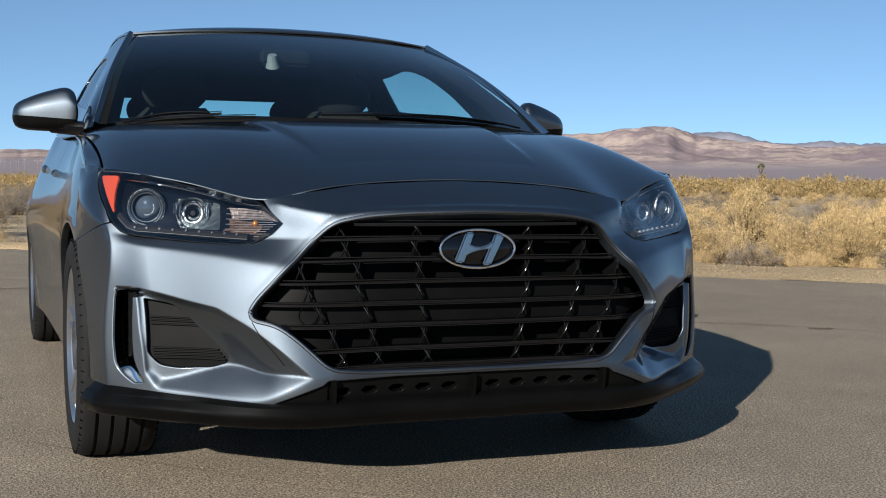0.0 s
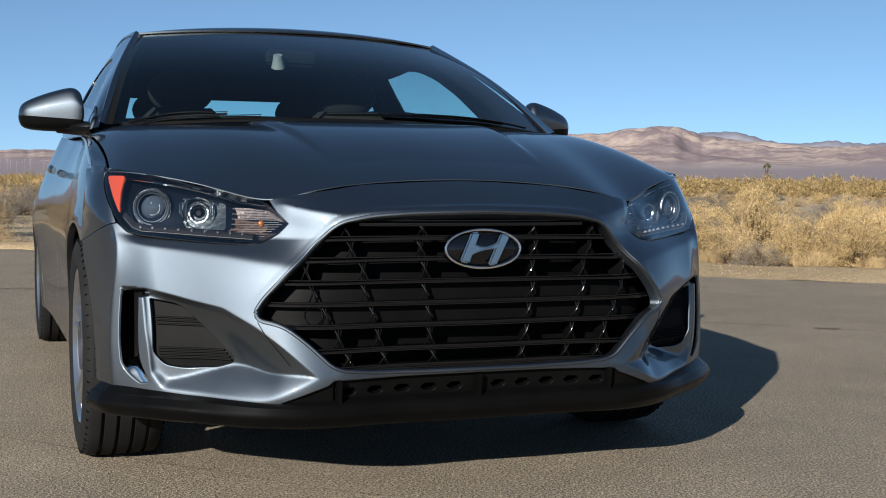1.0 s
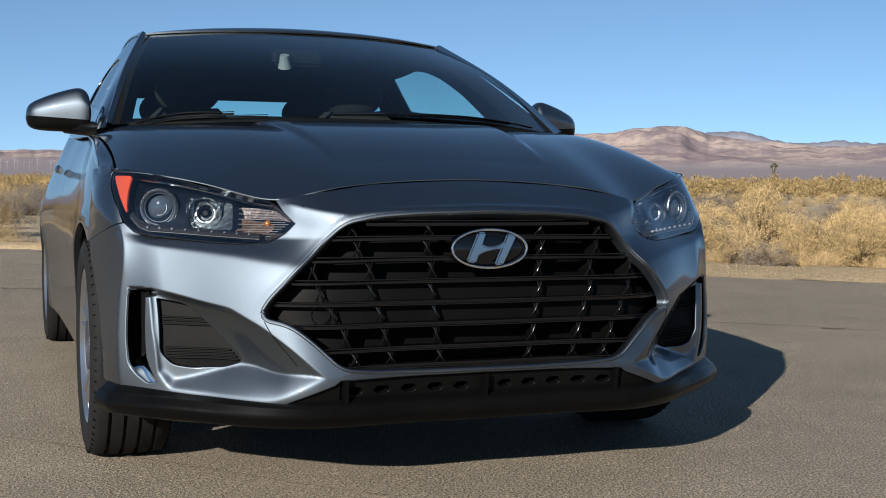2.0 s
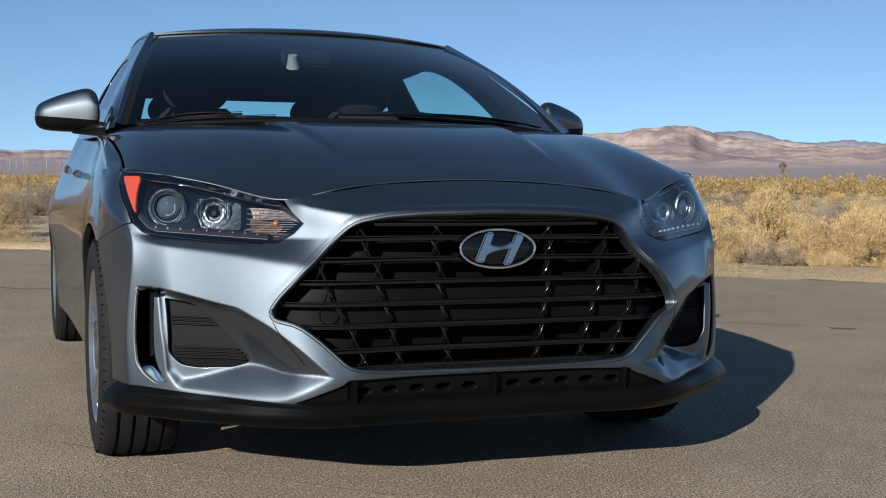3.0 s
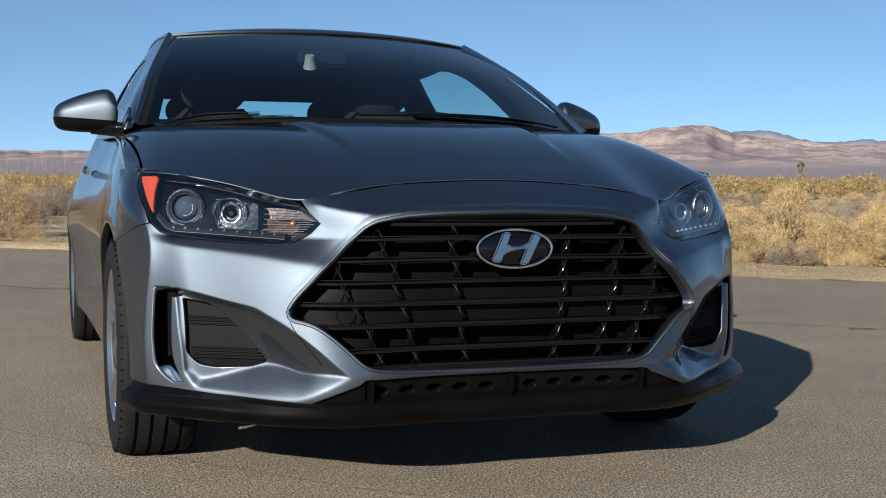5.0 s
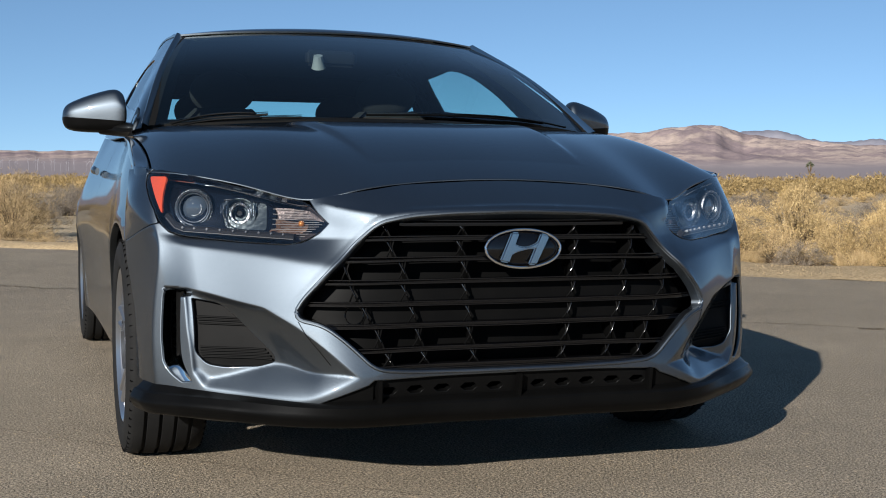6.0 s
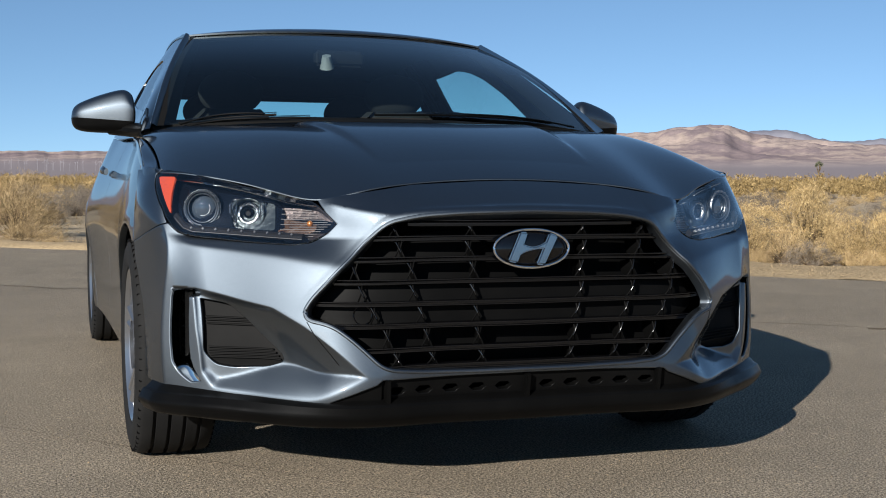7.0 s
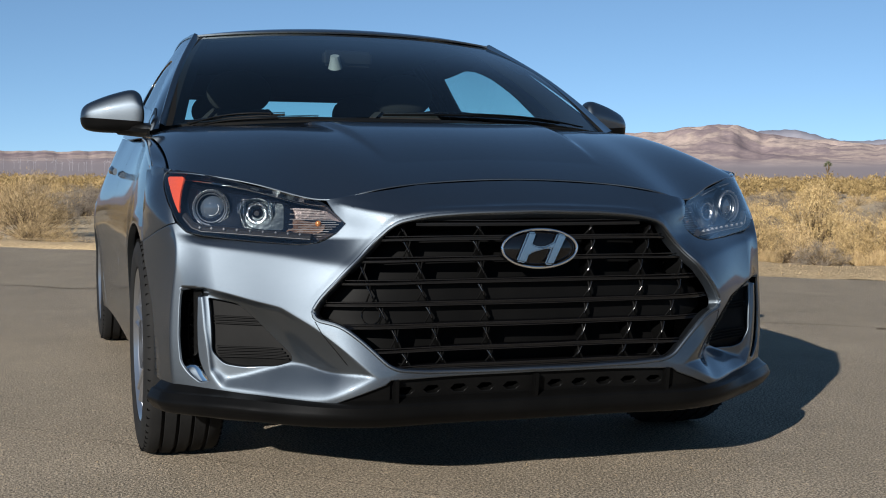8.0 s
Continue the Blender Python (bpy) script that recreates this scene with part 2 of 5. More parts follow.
def noise_tex(m, scale, detail=4, rough=0.55, vec=None, kind="ShaderNodeTexNoise"):
    t = m.node_tree.nodes.new(kind)
    t.inputs["Scale"].default_value = scale
    if kind == "ShaderNodeTexNoise":
        t.inputs["Detail"].default_value, t.inputs["Roughness"].default_value = detail, rough
    m.node_tree.links.new(vec if vec is not None else coords(m), t.inputs["Vector"])
    return t


def ramp(m, src, stops):
    r = m.node_tree.nodes.new("ShaderNodeValToRGB")
    el = r.color_ramp.elements
    for i, (p, c) in enumerate(stops):
        e = el[i] if i < 2 else el.new(p)
        e.position, e.color = p, (*c, 1) if len(c) == 3 else c
    m.node_tree.links.new(src, r.inputs[0])
    return r.outputs[0]


def mixed(m, fac, a, b, how="MIX"):
    x = m.node_tree.nodes.new("ShaderNodeMix")
    x.data_type, x.blend_type = "RGBA", how
    for s, v in ((x.inputs[0], fac), (x.inputs[6], a), (x.inputs[7], b)):
        if isinstance(v, bpy.types.NodeSocket):
            m.node_tree.links.new(v, s)
        elif isinstance(v, (int, float)):
            s.default_value = v
        else:
            s.default_value = (*v, 1)
    return x.outputs[2]


def bump(m, height, strength, distance):
    b = m.node_tree.nodes.new("ShaderNodeBump")
    b.inputs["Strength"].default_value, b.inputs["Distance"].default_value = strength, distance
    m.node_tree.links.new(height, b.inputs["Height"])
    return b.outputs[0]


def car_paint():
    """Metallic flakes spread evenly about the skin, under a clear lacquer."""
    m = bpy.data.materials.new("grey_metallic_paint")
    m.use_nodes = True
    nt, ln = m.node_tree.nodes, m.node_tree.links
    nt.remove(nt["Principled BSDF"])
    flake, body, lacquer, skin, out = nt.new("ShaderNodeBsdfAnisotropic"), nt.new("ShaderNodeBsdfDiffuse"), nt.new("ShaderNodeBsdfAnisotropic"), nt.new("ShaderNodeMixShader"), nt.new("ShaderNodeMixShader")
    flake.distribution, lacquer.distribution = "BECKMANN", "GGX"
    f = noise_tex(m, 900, 2)
    ln.new(mixed(m, ramp(m, f.outputs[0], [(0.35, (0, 0, 0)), (0.7, (1, 1, 1))]), (0.082, 0.099, 0.116), (0.130, 0.154, 0.178)), flake.inputs["Color"])
    d = noise_tex(m, 5, 3)
    ln.new(ramp(m, d.outputs[0], [(0.3, (0.53,) * 3), (0.7, (0.555,) * 3)]), flake.inputs["Roughness"])
    body.inputs[0].default_value = (0.055, 0.06, 0.068, 1)
    skin.inputs[0].default_value = 0.09
    ln.new(flake.outputs[0], skin.inputs[1])
    ln.new(body.outputs[0], skin.inputs[2])
    lacquer.inputs["Roughness"].default_value = 0.07
    gloss = nt.new("ShaderNodeFresnel")
    gloss.inputs["IOR"].default_value = 1.66
    ln.new(gloss.outputs[0], out.inputs[0])
    ln.new(skin.outputs[0], out.inputs[1])
    ln.new(lacquer.outputs[0], out.inputs[2])
    ln.new(out.outputs[0], nt["Material Output"].inputs[0])
    return m


def rough_plastic(name, c, rough, grain=500, strength=0.25, spec=0.22):
    m = material(name, (c, c, c * 1.03), rough, spec=spec)
    nt, ln, b = nodes(m)
    f = noise_tex(m, grain, 2)
    g = noise_tex(m, 9, 4)
    ln.new(mixed(m, ramp(m, g.outputs[0], [(0.3, (0, 0, 0)), (0.75, (1, 1, 1))]), (c * 0.8,) * 3, (c * 1.25, c * 1.23, c * 1.2)), b.inputs["Base Color"])
    ln.new(bump(m, f.outputs[0], strength, 0.0006), b.inputs["Normal"])
    return m


def clear(name, tint, rough=0.0, gloss=0.05, veil=0.0, slant=4.5):
    """A thin pane: sees through with a tint, with real gloss on top."""
    m = bpy.data.materials.new(name)
    m.use_nodes = True
    nt, ln = m.node_tree.nodes, m.node_tree.links
    nt.remove(nt["Principled BSDF"])
    t, g, x = nt.new("ShaderNodeBsdfTransparent"), nt.new("ShaderNodeBsdfGlossy"), nt.new("ShaderNodeMixShader")
    t.inputs[0].default_value = (*tint, 1)
    g.inputs["Roughness"].default_value = rough
    w, p, f = nt.new("ShaderNodeLayerWeight"), nt.new("ShaderNodeMath"), nt.new("ShaderNodeMath")
    w.inputs[0].default_value = 0.5
    p.operation, p.inputs[1].default_value = "POWER", slant
    f.operation, f.inputs[1].default_value, f.inputs[2].default_value = "MULTIPLY_ADD", 0.9, gloss
    ln.new(w.outputs["Facing"], p.inputs[0])
    ln.new(p.outputs[0], f.inputs[0])
    ln.new(f.outputs[0], x.inputs[0])
    ln.new(t.outputs[0], x.inputs[1])
    ln.new(g.outputs[0], x.inputs[2])
    out = x
    if veil:
        # the dashboard's pale reflection, put in as a thin, uneven diffuse film
        d, y = nt.new("ShaderNodeBsdfDiffuse"), nt.new("ShaderNodeMixShader")
        d.inputs[0].default_value = (0.38, 0.38, 0.40, 1)
        n = noise_tex(m, 7, 5, 0.65)
        ln.new(ramp(m, n.outputs[0], [(0.3, (veil * 0.7,) * 3), (0.7, (veil * 1.3,) * 3)]), y.inputs[0])
        ln.new(x.outputs[0], y.inputs[1])
        ln.new(d.outputs[0], y.inputs[2])
        out = y
    ln.new(out.outputs[0], nt["Material Output"].inputs[0])
    return m


PAINT = car_paint()
BLACK = rough_plastic("black_grained_plastic", 0.0024, 0.33, 500, 0.2, 0.07)
GLOSS_BLACK = material("gloss_black_plastic", (0.0015, 0.0015, 0.0018), 0.12, 0, 0.04)
GRILLE_PANEL = rough_plastic("grille_panel_plastic", 0.003, 0.5, 300, 0.15, 0.05)
DARK = rough_plastic("dark_inner_plastic", 0.0018, 0.6, 500, 0.25, 0.06)
SLAT_EDGE = material("polished_black_edge", (0.003, 0.003, 0.0035), 0.14, 0.0, 0.25)
WEB_GLINT = material("web_glint_gloss", (0.003, 0.003, 0.0035), 0.22, 0.0, 1.0)
INSERT = rough_plastic("charcoal_plastic", 0.0075, 0.62, 300, 0.15, 0.06)
CHROME = material("chrome", (0.80, 0.81, 0.83), 0.06, 1.0)
SATIN = material("satin_silver", (0.55, 0.56, 0.58), 0.25, 1.0)
RUBBER = rough_plastic("tyre_rubber", 0.011, 0.75, 220, 0.35, 0.10)
ALLOY = material("alloy_wheel_grey", (0.30, 0.31, 0.33), 0.28, 0.9, 0.5)
GLASS = clear("tinted_windscreen_glass", (0.64, 0.83, 0.83), 0.0, 0.035, 0.0015)
LENS = clear("clear_lamp_lens", (0.88, 0.91, 0.93), 0.0, 0.08, slant=3.4)
AMBER = material("amber_reflector", (0.42, 0.050, 0.014), 0.18, 0.0, 1.0)
_v = noise_tex(AMBER, 130, kind="ShaderNodeTexVoronoi")
nodes(AMBER)[1].new(bump(AMBER, _v.outputs["Distance"], 0.35, 0.004), nodes(AMBER)[2].inputs["Normal"])
TRIM = rough_plastic("cabin_trim", 0.004, 0.7, 500, 0.25, 0.1)
SEAT = rough_plastic("dark_seat_cloth", 0.010, 0.85, 900, 0.4)


def asphalt():
    m = material("worn_asphalt", (0.05, 0.05, 0.05), 0.9, spec=0.2)
    nt, ln, b = nodes(m)
    v = coords(m)
    stone = noise_tex(m, 150, 3, 0.8, v)
    agg = noise_tex(m, 95, 1, 0.5, v, "ShaderNodeTexVoronoi")
    big = noise_tex(m, 0.35, 5, 0.6, v)
    mid = noise_tex(m, 2.3, 5, 0.65, v)
    c = ramp(m, stone.outputs[0], [(0.41, (0.062, 0.0515, 0.038)), (0.50, (0.234, 0.194, 0.142)), (0.62, (0.54, 0.455, 0.34))])
    c = mixed(m, ramp(m, agg.outputs["Color"], [(0.82, (0, 0, 0)), (0.95, (0.7, 0.675, 0.64))]), c, (0.5, 0.4, 0.28))
    c = mixed(m, 1.0, c, ramp(m, big.outputs[0], [(0.25, (0.84, 0.83, 0.82)), (0.75, (1.10, 1.09, 1.08))]), "MULTIPLY")
    c = mixed(m, 1.0, c, ramp(m, mid.outputs[0], [(0.3, (0.86, 0.86, 0.86)), (0.7, (1.08, 1.08, 1.08))]), "MULTIPLY")
    ln.new(c, b.inputs["Base Color"])
    ln.new(bump(m, stone.outputs[0], 1.0, 0.006), b.inputs["Normal"])
    return m


def earth(name, dark, mid, light, s1=6.0, s2=0.15, b_scale=30, b_dist=0.02):
    m = material(name, mid, 0.95, spec=0.2)
    nt, ln, b = nodes(m)
    v = coords(m)
    a, g, n = noise_tex(m, s1, 6, 0.65, v), noise_tex(m, s2, 5, 0.6, v), noise_tex(m, b_scale, 4, 0.7, v)
    c = ramp(m, a.outputs[0], [(0.3, dark), (0.5, mid), (0.72, light)])
    c = mixed(m, 1.0, c, ramp(m, g.outputs[0], [(0.3, (0.8, 0.79, 0.78)), (0.7, (1.12, 1.1, 1.06))]), "MULTIPLY")
    c = mixed(m, 1.0, c, ramp(m, n.outputs[0], [(0.3, (0.75, 0.75, 0.75)), (0.7, (1.15, 1.15, 1.15))]), "MULTIPLY")
    ln.new(c, b.inputs["Base Color"])
    ln.new(bump(m, n.outputs[0], 0.8, b_dist), b.inputs["Normal"])
    return m


ASPHALT = asphalt()
SAND = earth("desert_sand", (0.27, 0.208, 0.132), (0.40, 0.318, 0.21), (0.53, 0.44, 0.31))
GRAVEL = earth("gravel_shoulder", (0.209, 0.151, 0.0866), (0.379, 0.285, 0.168), (0.502, 0.388, 0.241), 38, 0.6, 60, 0.02)


# ---- ground, road, distance ----
EDGE = 10.9          # the asphalt ends along the line x + y = EDGE


def slanted(a, b):
    """Along the road's edge (a) and away from it (b), in world x, y."""
    k = math.sqrt(0.5)
    return (EDGE / 2 + k * a + k * b, EDGE / 2 - k * a + k * b)


def value(x, y, s, seed=0.0):
    return noise.noise(Vector((x * s + seed, y * s - seed, seed * 1.7)))


def build_ground():
    # one sheet, fine near the road and coarse far away
    ra = np.r_[-4800, -2500, -1200, -600, -300, -150, -80, np.arange(-50, 51, 1.0), 80, 150, 300, 600, 1200, 2500, 4800]
    rb = np.r_[-4800, -2000, -800, -300, -120, -60, -30, -10, -2, 0.0, np.arange(0.4, 4, 0.4), np.arange(4, 40, 1.0), 45, 55, 70, 90, 120, 160, 220, 300, 450, 700, 1100, 1800, 3000, 4800]
    A, B = np.meshgrid(ra, rb)
    X, Y = slanted(A, B)
    Z = np.full_like(X, -0.03)
    for i in range(A.shape[0]):
        for j in range(A.shape[1]):
            b = B[i, j]
            if b > 0.2:
                k = min(1, b / 3)
                Z[i, j] += k * (0.05 + 0.06 * value(X[i, j], Y[i, j], 0.35, 3) + 0.05 * value(X[i, j], Y[i, j], 0.06, 8))
    V, F = grid_mesh(np.stack([X, Y, Z], 2), flip=True)
    tagged(new("ground", mesh("ground", V, F, SAND)), "pale sandy desert floor with uneven hummocks", "ground", kind="structure")


def build_road():
    # the asphalt apron, a thin slab with a slightly ragged edge
    ra = np.r_[-900, -400, -150, -60, np.arange(-30, 31, 0.25), 60, 150, 400, 900]
    rows = []
    for b in (0.0, -0.5, -4, -15, -60, -400, -1500):
        row = []
        for a in ra:
            w = (0.05 * value(a, 0, 1.1, 5) + 0.03 * value(a, 0, 4, 9)) if b == 0 else 0
            row.append((*slanted(a, b + w), 0.0))
        rows.append(row)
    skirt = [(x, y, -0.06) for x, y, z in rows[0]]
    V, F = grid_mesh(np.array([skirt] + rows))
    tagged(new("road", mesh("road", V, F, ASPHALT, smooth=False)), "worn grey-brown asphalt apron with tar cracks", "road", kind="structure")


def build_shoulder():
    ra = np.r_[-200, -80, np.arange(-30, 31, 0.2), 80, 200]
    rb = np.linspace(0, 1, 14)
    rows = []
    for b in rb:
        hump = 0.07 * math.sin(math.pi * min(1, b * 1.12 + 0.02)) ** 0.7 if b < 0.88 else 0.0
        row = []
        for a in ra:
            wide = 0.55 + np.clip((a + 9.7) / 9, 0, 1.3) * 1.0
            q = -0.14 + b * (wide + .08)
            row.append((*slanted(a, q + 0.08 * value(a, q, 1.2, 2)), -0.012 + hump + 0.02 * value(a, q, 2.5, 4) + 0.012 * value(a, q, 9, 6)))
        rows.append(row)
    V, F = grid_mesh(np.array(rows), flip=True)
    tagged(new("pavement", mesh("pavement", V, F, GRAVEL)), "low gravel shoulder banked along the asphalt edge", "gravel shoulder", kind="structure")


def far_ridge():
    """A line of summits behind the main range, with the haze's blue put into its colour."""
    m = material("hazed_summit_rock", (0.30, 0.31, 0.38), 1.0, spec=0.0)
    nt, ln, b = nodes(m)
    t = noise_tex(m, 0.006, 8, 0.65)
    # distance haze is painted in: both tones of the rock lean to blue
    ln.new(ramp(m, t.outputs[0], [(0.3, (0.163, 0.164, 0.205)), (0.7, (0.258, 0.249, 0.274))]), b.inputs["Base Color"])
    az = [26, 31, 32.3, 33.6, 34.3, 35.0, 36.2, 36.9, 37.6, 38.9, 41, 48]
    el = [1.2, 1.9, 2.19, 2.21, 2.04, 1.80, 1.66, 1.72, 1.82, 1.69, 1.7, 1.0]
    rows = []
    A = np.arange(26, 48, .08)
    E = np.interp(A, az, el) + [0.03 * noise.fractal(Vector((a * 2.1, 4.4, 0)), .8, 2.0, 5) for a in A]
    for r, k in ((4350, .2), (4450, .6), (4550, .9), (4650, 1.0), (4720, .9)):
        rows.append([(EYE[0] + r * math.sin(radians(a)), EYE[1] + r * math.cos(radians(a)), EYE[2] + r * math.tan(radians(e)) * k + 6 * value(a * 3, r, 1.0, 3)) for a, e in zip(A, E)])
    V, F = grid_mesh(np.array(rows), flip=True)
    tagged(new("backdrop_far", mesh("backdrop_far", V, F, m)), "haze-tinted blue-grey summits behind the nearer range", "mountains", kind="structure")


def build_mountains():
    m = material("hazed_rock", (0.4, 0.32, 0.28), 1.0, spec=0.0)
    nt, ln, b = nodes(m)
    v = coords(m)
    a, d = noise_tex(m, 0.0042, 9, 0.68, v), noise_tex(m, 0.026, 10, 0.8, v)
    # dark and tan rock patches, with the mauve of the haze mixed into their colours
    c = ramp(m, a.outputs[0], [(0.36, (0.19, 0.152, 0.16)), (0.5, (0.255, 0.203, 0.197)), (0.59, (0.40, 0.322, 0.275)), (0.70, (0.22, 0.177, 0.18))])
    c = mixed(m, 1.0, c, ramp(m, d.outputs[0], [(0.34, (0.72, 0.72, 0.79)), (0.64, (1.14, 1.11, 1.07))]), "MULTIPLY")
    # towards the foot the patches fade by height into one hazy mauve
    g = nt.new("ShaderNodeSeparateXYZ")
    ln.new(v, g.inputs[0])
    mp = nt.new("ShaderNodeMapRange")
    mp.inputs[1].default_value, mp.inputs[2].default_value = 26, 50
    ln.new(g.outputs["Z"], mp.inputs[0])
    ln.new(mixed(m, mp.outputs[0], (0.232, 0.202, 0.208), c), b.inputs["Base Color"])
    # skyline: degrees clockwise from the car's axis, degrees above the horizon
    az = [-60, -25, -3, 1, 4, 10, 18, 24, 27, 27.9, 28.8, 30.1, 31.1, 32.2, 33.6, 35, 36.9, 38.9, 50, 75, 110]
    el = [0.9, 1.2, 1.10, 1.10, 1.16, 1.5, 1.9, 2.1, 2.1, 2.12, 2.32, 2.45, 2.42, 2.05, 1.84, 1.74, 1.54, 1.56, 1.7, 1.3, 0.8]
    AZ = np.arange(-60, 110.01, 0.1)
    R = np.r_[1500, 2000, 2500, np.linspace(2700, 4300, 56), 4500]
    E = np.interp(AZ, az, el)
    P = np.zeros((len(R), len(AZ), 3))
    for i, r in enumerate(R):
        for j, q in enumerate(AZ):
            x, y = EYE[0] + r * math.sin(radians(q)), EYE[1] + r * math.cos(radians(q))
            k = np.clip((r - 2700) / 1100, 0, 1)
            ridge = 1 - abs(noise.fractal(Vector((x * 0.0026, y * 0.0026, 7)), 0.95, 2.1, 6))
            fan = 30 * np.clip((r - 1500) / 1300, 0, 1) ** 1.3
            top = math.tan(radians(E[j])) * 3800
            fine = noise.fractal(Vector((q * 0.9, 3.1, 0)), 1.0, 2.0, 4) * 5
            h = fan + (top - 30) * (k ** 0.9) * (0.5 + 0.5 * ridge + (k - 1) * 0.25) + fine * k
            if r > 3800:
                h *= 1 - 0.35 * (r - 3800) / 700
            P[i, j] = x, y, h
    # bring every column of the range to its skyline
    slope = ((P[3:, :, 2] - EYE[2]) / R[3:, None]).max(0)
    want = np.tan(np.radians(E + 0.05 * np.array([noise.fractal(Vector((q * 1.3, 1.1, 0)), 0.8, 2.0, 5) for q in AZ])))
    lift = (want / slope)[None, :]
    k = np.clip((R - 2300) / 900, 0, 1)[:, None]
    P[:, :, 2] *= 1 + (lift - 1) * k
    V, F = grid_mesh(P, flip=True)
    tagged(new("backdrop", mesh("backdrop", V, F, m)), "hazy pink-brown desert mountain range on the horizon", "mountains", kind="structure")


def crack(pts, wide, seed):
    """A tar-dark crack, a ragged thin ribbon lying on the asphalt."""
    g = np.random.default_rng(seed)
    P = curve(pts, 90)
    T = np.gradient(P, axis=0)
    N = np.c_[-T[:, 1], T[:, 0]] / np.linalg.norm(T, axis=1)[:, None]
    P = P + N * (g.normal(size=90) * wide * .8)[:, None]
    w = wide * g.uniform(.15, 1.0, 90)[:, None] * np.sin(np.linspace(0.05, math.pi - .05, 90))[:, None] ** .5
    z = np.full((90, 1), .004)
    V, F = grid_mesh(np.array([np.c_[P - N * w, z], np.c_[P, z + .001], np.c_[P + N * w, z]]))
    return part("crack", (V, F), TAR, bpy.data.objects["road"])


def loose_stones():
    g = np.random.default_rng(3)
    VV, FF, n = [], [], 0
    octa = np.array([(1, 0, 0), (-1, 0, 0), (0, 1, 0), (0, -1, 0), (0, 0, 1), (0, 0, -1)], float)
    tris = np.array([(0, 2, 4), (2, 1, 4), (1, 3, 4), (3, 0, 4), (2, 0, 5), (1, 2, 5), (3, 1, 5), (0, 3, 5)])
    for _ in range(2600):
        d = 3.0 + 9 * g.random() ** 1.5
        az = radians(g.uniform(-4, 44))
        r = g.uniform(.0008, .0022) * (1.7 if g.random() < .03 else 1)
        v = octa * g.uniform(.6, 1.2, (6, 3)) * r
        VV.append(v + [EYE[0] + d * math.sin(az), EYE[1] + d * math.cos(az), r * .45])
        FF.append(tris + n)
        n += 6
    for _ in range(7000):
        along, off = g.uniform(-13, 4), g.uniform(-.12, .75) ** 1 * (1 + .5 * g.random())
        x, y = slanted(along, off)
        r = g.uniform(.0025, .006) * (1.8 if g.random() < .06 else 1)
        VV.append(octa * g.uniform(.6, 1.2, (6, 3)) * r + [x, y, .030 + .03 * math.sin(math.pi * np.clip(off / .9, 0, 1))])
        FF.append(tris + n)
        n += 6
    tagged(new("loose_grit", mesh("loose_grit", np.vstack(VV), np.vstack(FF), GRAVEL, smooth=False)), "pale loose grit scattered on the asphalt", "grit", kind="stuff")


build_ground()
build_road()
build_shoulder()
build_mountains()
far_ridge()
TAR = material("old_tar", (0.0884, 0.0708, 0.0522), 0.9, spec=0.1)
crack([(-1.9, 2.1), (-1.19, 1.26), (-.98, 1.02), (-.74, .71), (-.58, .53), (-.46, .37), (-.2, .1)], .0035, 1)
crack([(2.4, 3.45), (2.70, 3.21), (2.90, 3.07), (3.035, 2.95), (3.21, 2.74), (3.6, 2.4)], .009, 2)
crack([(3.10, 2.80), (3.14, 2.78), (3.19, 2.765), (3.23, 2.75)], .03, 3)
crack([(-1.5, 6.9), (-1.18, 6.70), (-.95, 6.45), (-.80, 6.44), (-.5, 6.3)], .02, 4)

loose_stones()


# ---- the car: body ----
car = empty("car", (0, 2.1, 0), "dark grey metallic three-door hatchback parked on asphalt", "car")
NS = nose_sheet()
HEX = [(0, .712), (.17, .708), (.275, .702), (.36, .688), (.42, .638), (.48, .558), (.525, .506), (.543, .474), (.535, .456),
       (.485, .444), (.45, .414), (.37, .338), (.28, .330), (.14, .327), (0, .328)]
LAMP = [(.94, .818), (.845, .809), (.774, .792), (.712, .774), (.647, .760), (.605, .751), (.545, .738), (.508, .709), (.491, .691), (.499, .679), (.551, .647), (.584, .636),
        (.70, .640), (.84, .652), (.879, .663), (.902, .688), (.911, .716), (.940, .751), (.972, .783), (.985, .806)]
POCKET = [(.850, .522), (.735, .502), (.62, .484), (.545, .440), (.415, .322), (.535, .262), (.66, .264), (.815, .274), (.842, .312), (.853, .42)]
POCKET_SLOPE = [.30, .54, .60, .62]
PANEL = [(.842, .499, .006), (.755, .487, .02), (.702, .448, .02), (.628, .368, .012), (.632, .346, .012), (.68, .328, .02), (.77, .323, .02), (.820, .330, .015), (.844, .360, .015), (.845, .41, .02)]
SLOT = [(.9065, .39, .01), (.9060, .447, .01), (.9050, .500, .004), (.9010, .515, .004), (.861, .5165, .003), (.861, .500, .003), (.868, .44, .03), (.8695, .38, .03), (.866, .34, .02), (.855, .31, .02), (.843, .2875, .004),
        (.868, .281, .006), (.891, .301, .015), (.904, .330, .01)]


def both(half):
    """A closed outline from its half: from the middle line round to the middle line."""
    h = np.array([p[:2] for p in half], float)
    return np.vstack([h, (h * [-1, 1])[::-1][1:-1]])


def dense(loop, step=0.012, closed=True):
    out = []
    n = len(loop)
    for i in range(n if closed else n - 1):
        p, q = np.asarray(loop[i], float), np.asarray(loop[(i + 1) % n], float)
        k = max(1, int(np.linalg.norm(q - p) / step))
        out += [p + (q - p) * j / k for j in range(k)]
    if not closed:
        out.append(np.asarray(loop[-1], float))
    return np.array(out)


HEX_RIM = rounded([(u, z, .03) for u, z in [(-u, z) for u, z in HEX[:0:-1]] + HEX[:-1]], .012)


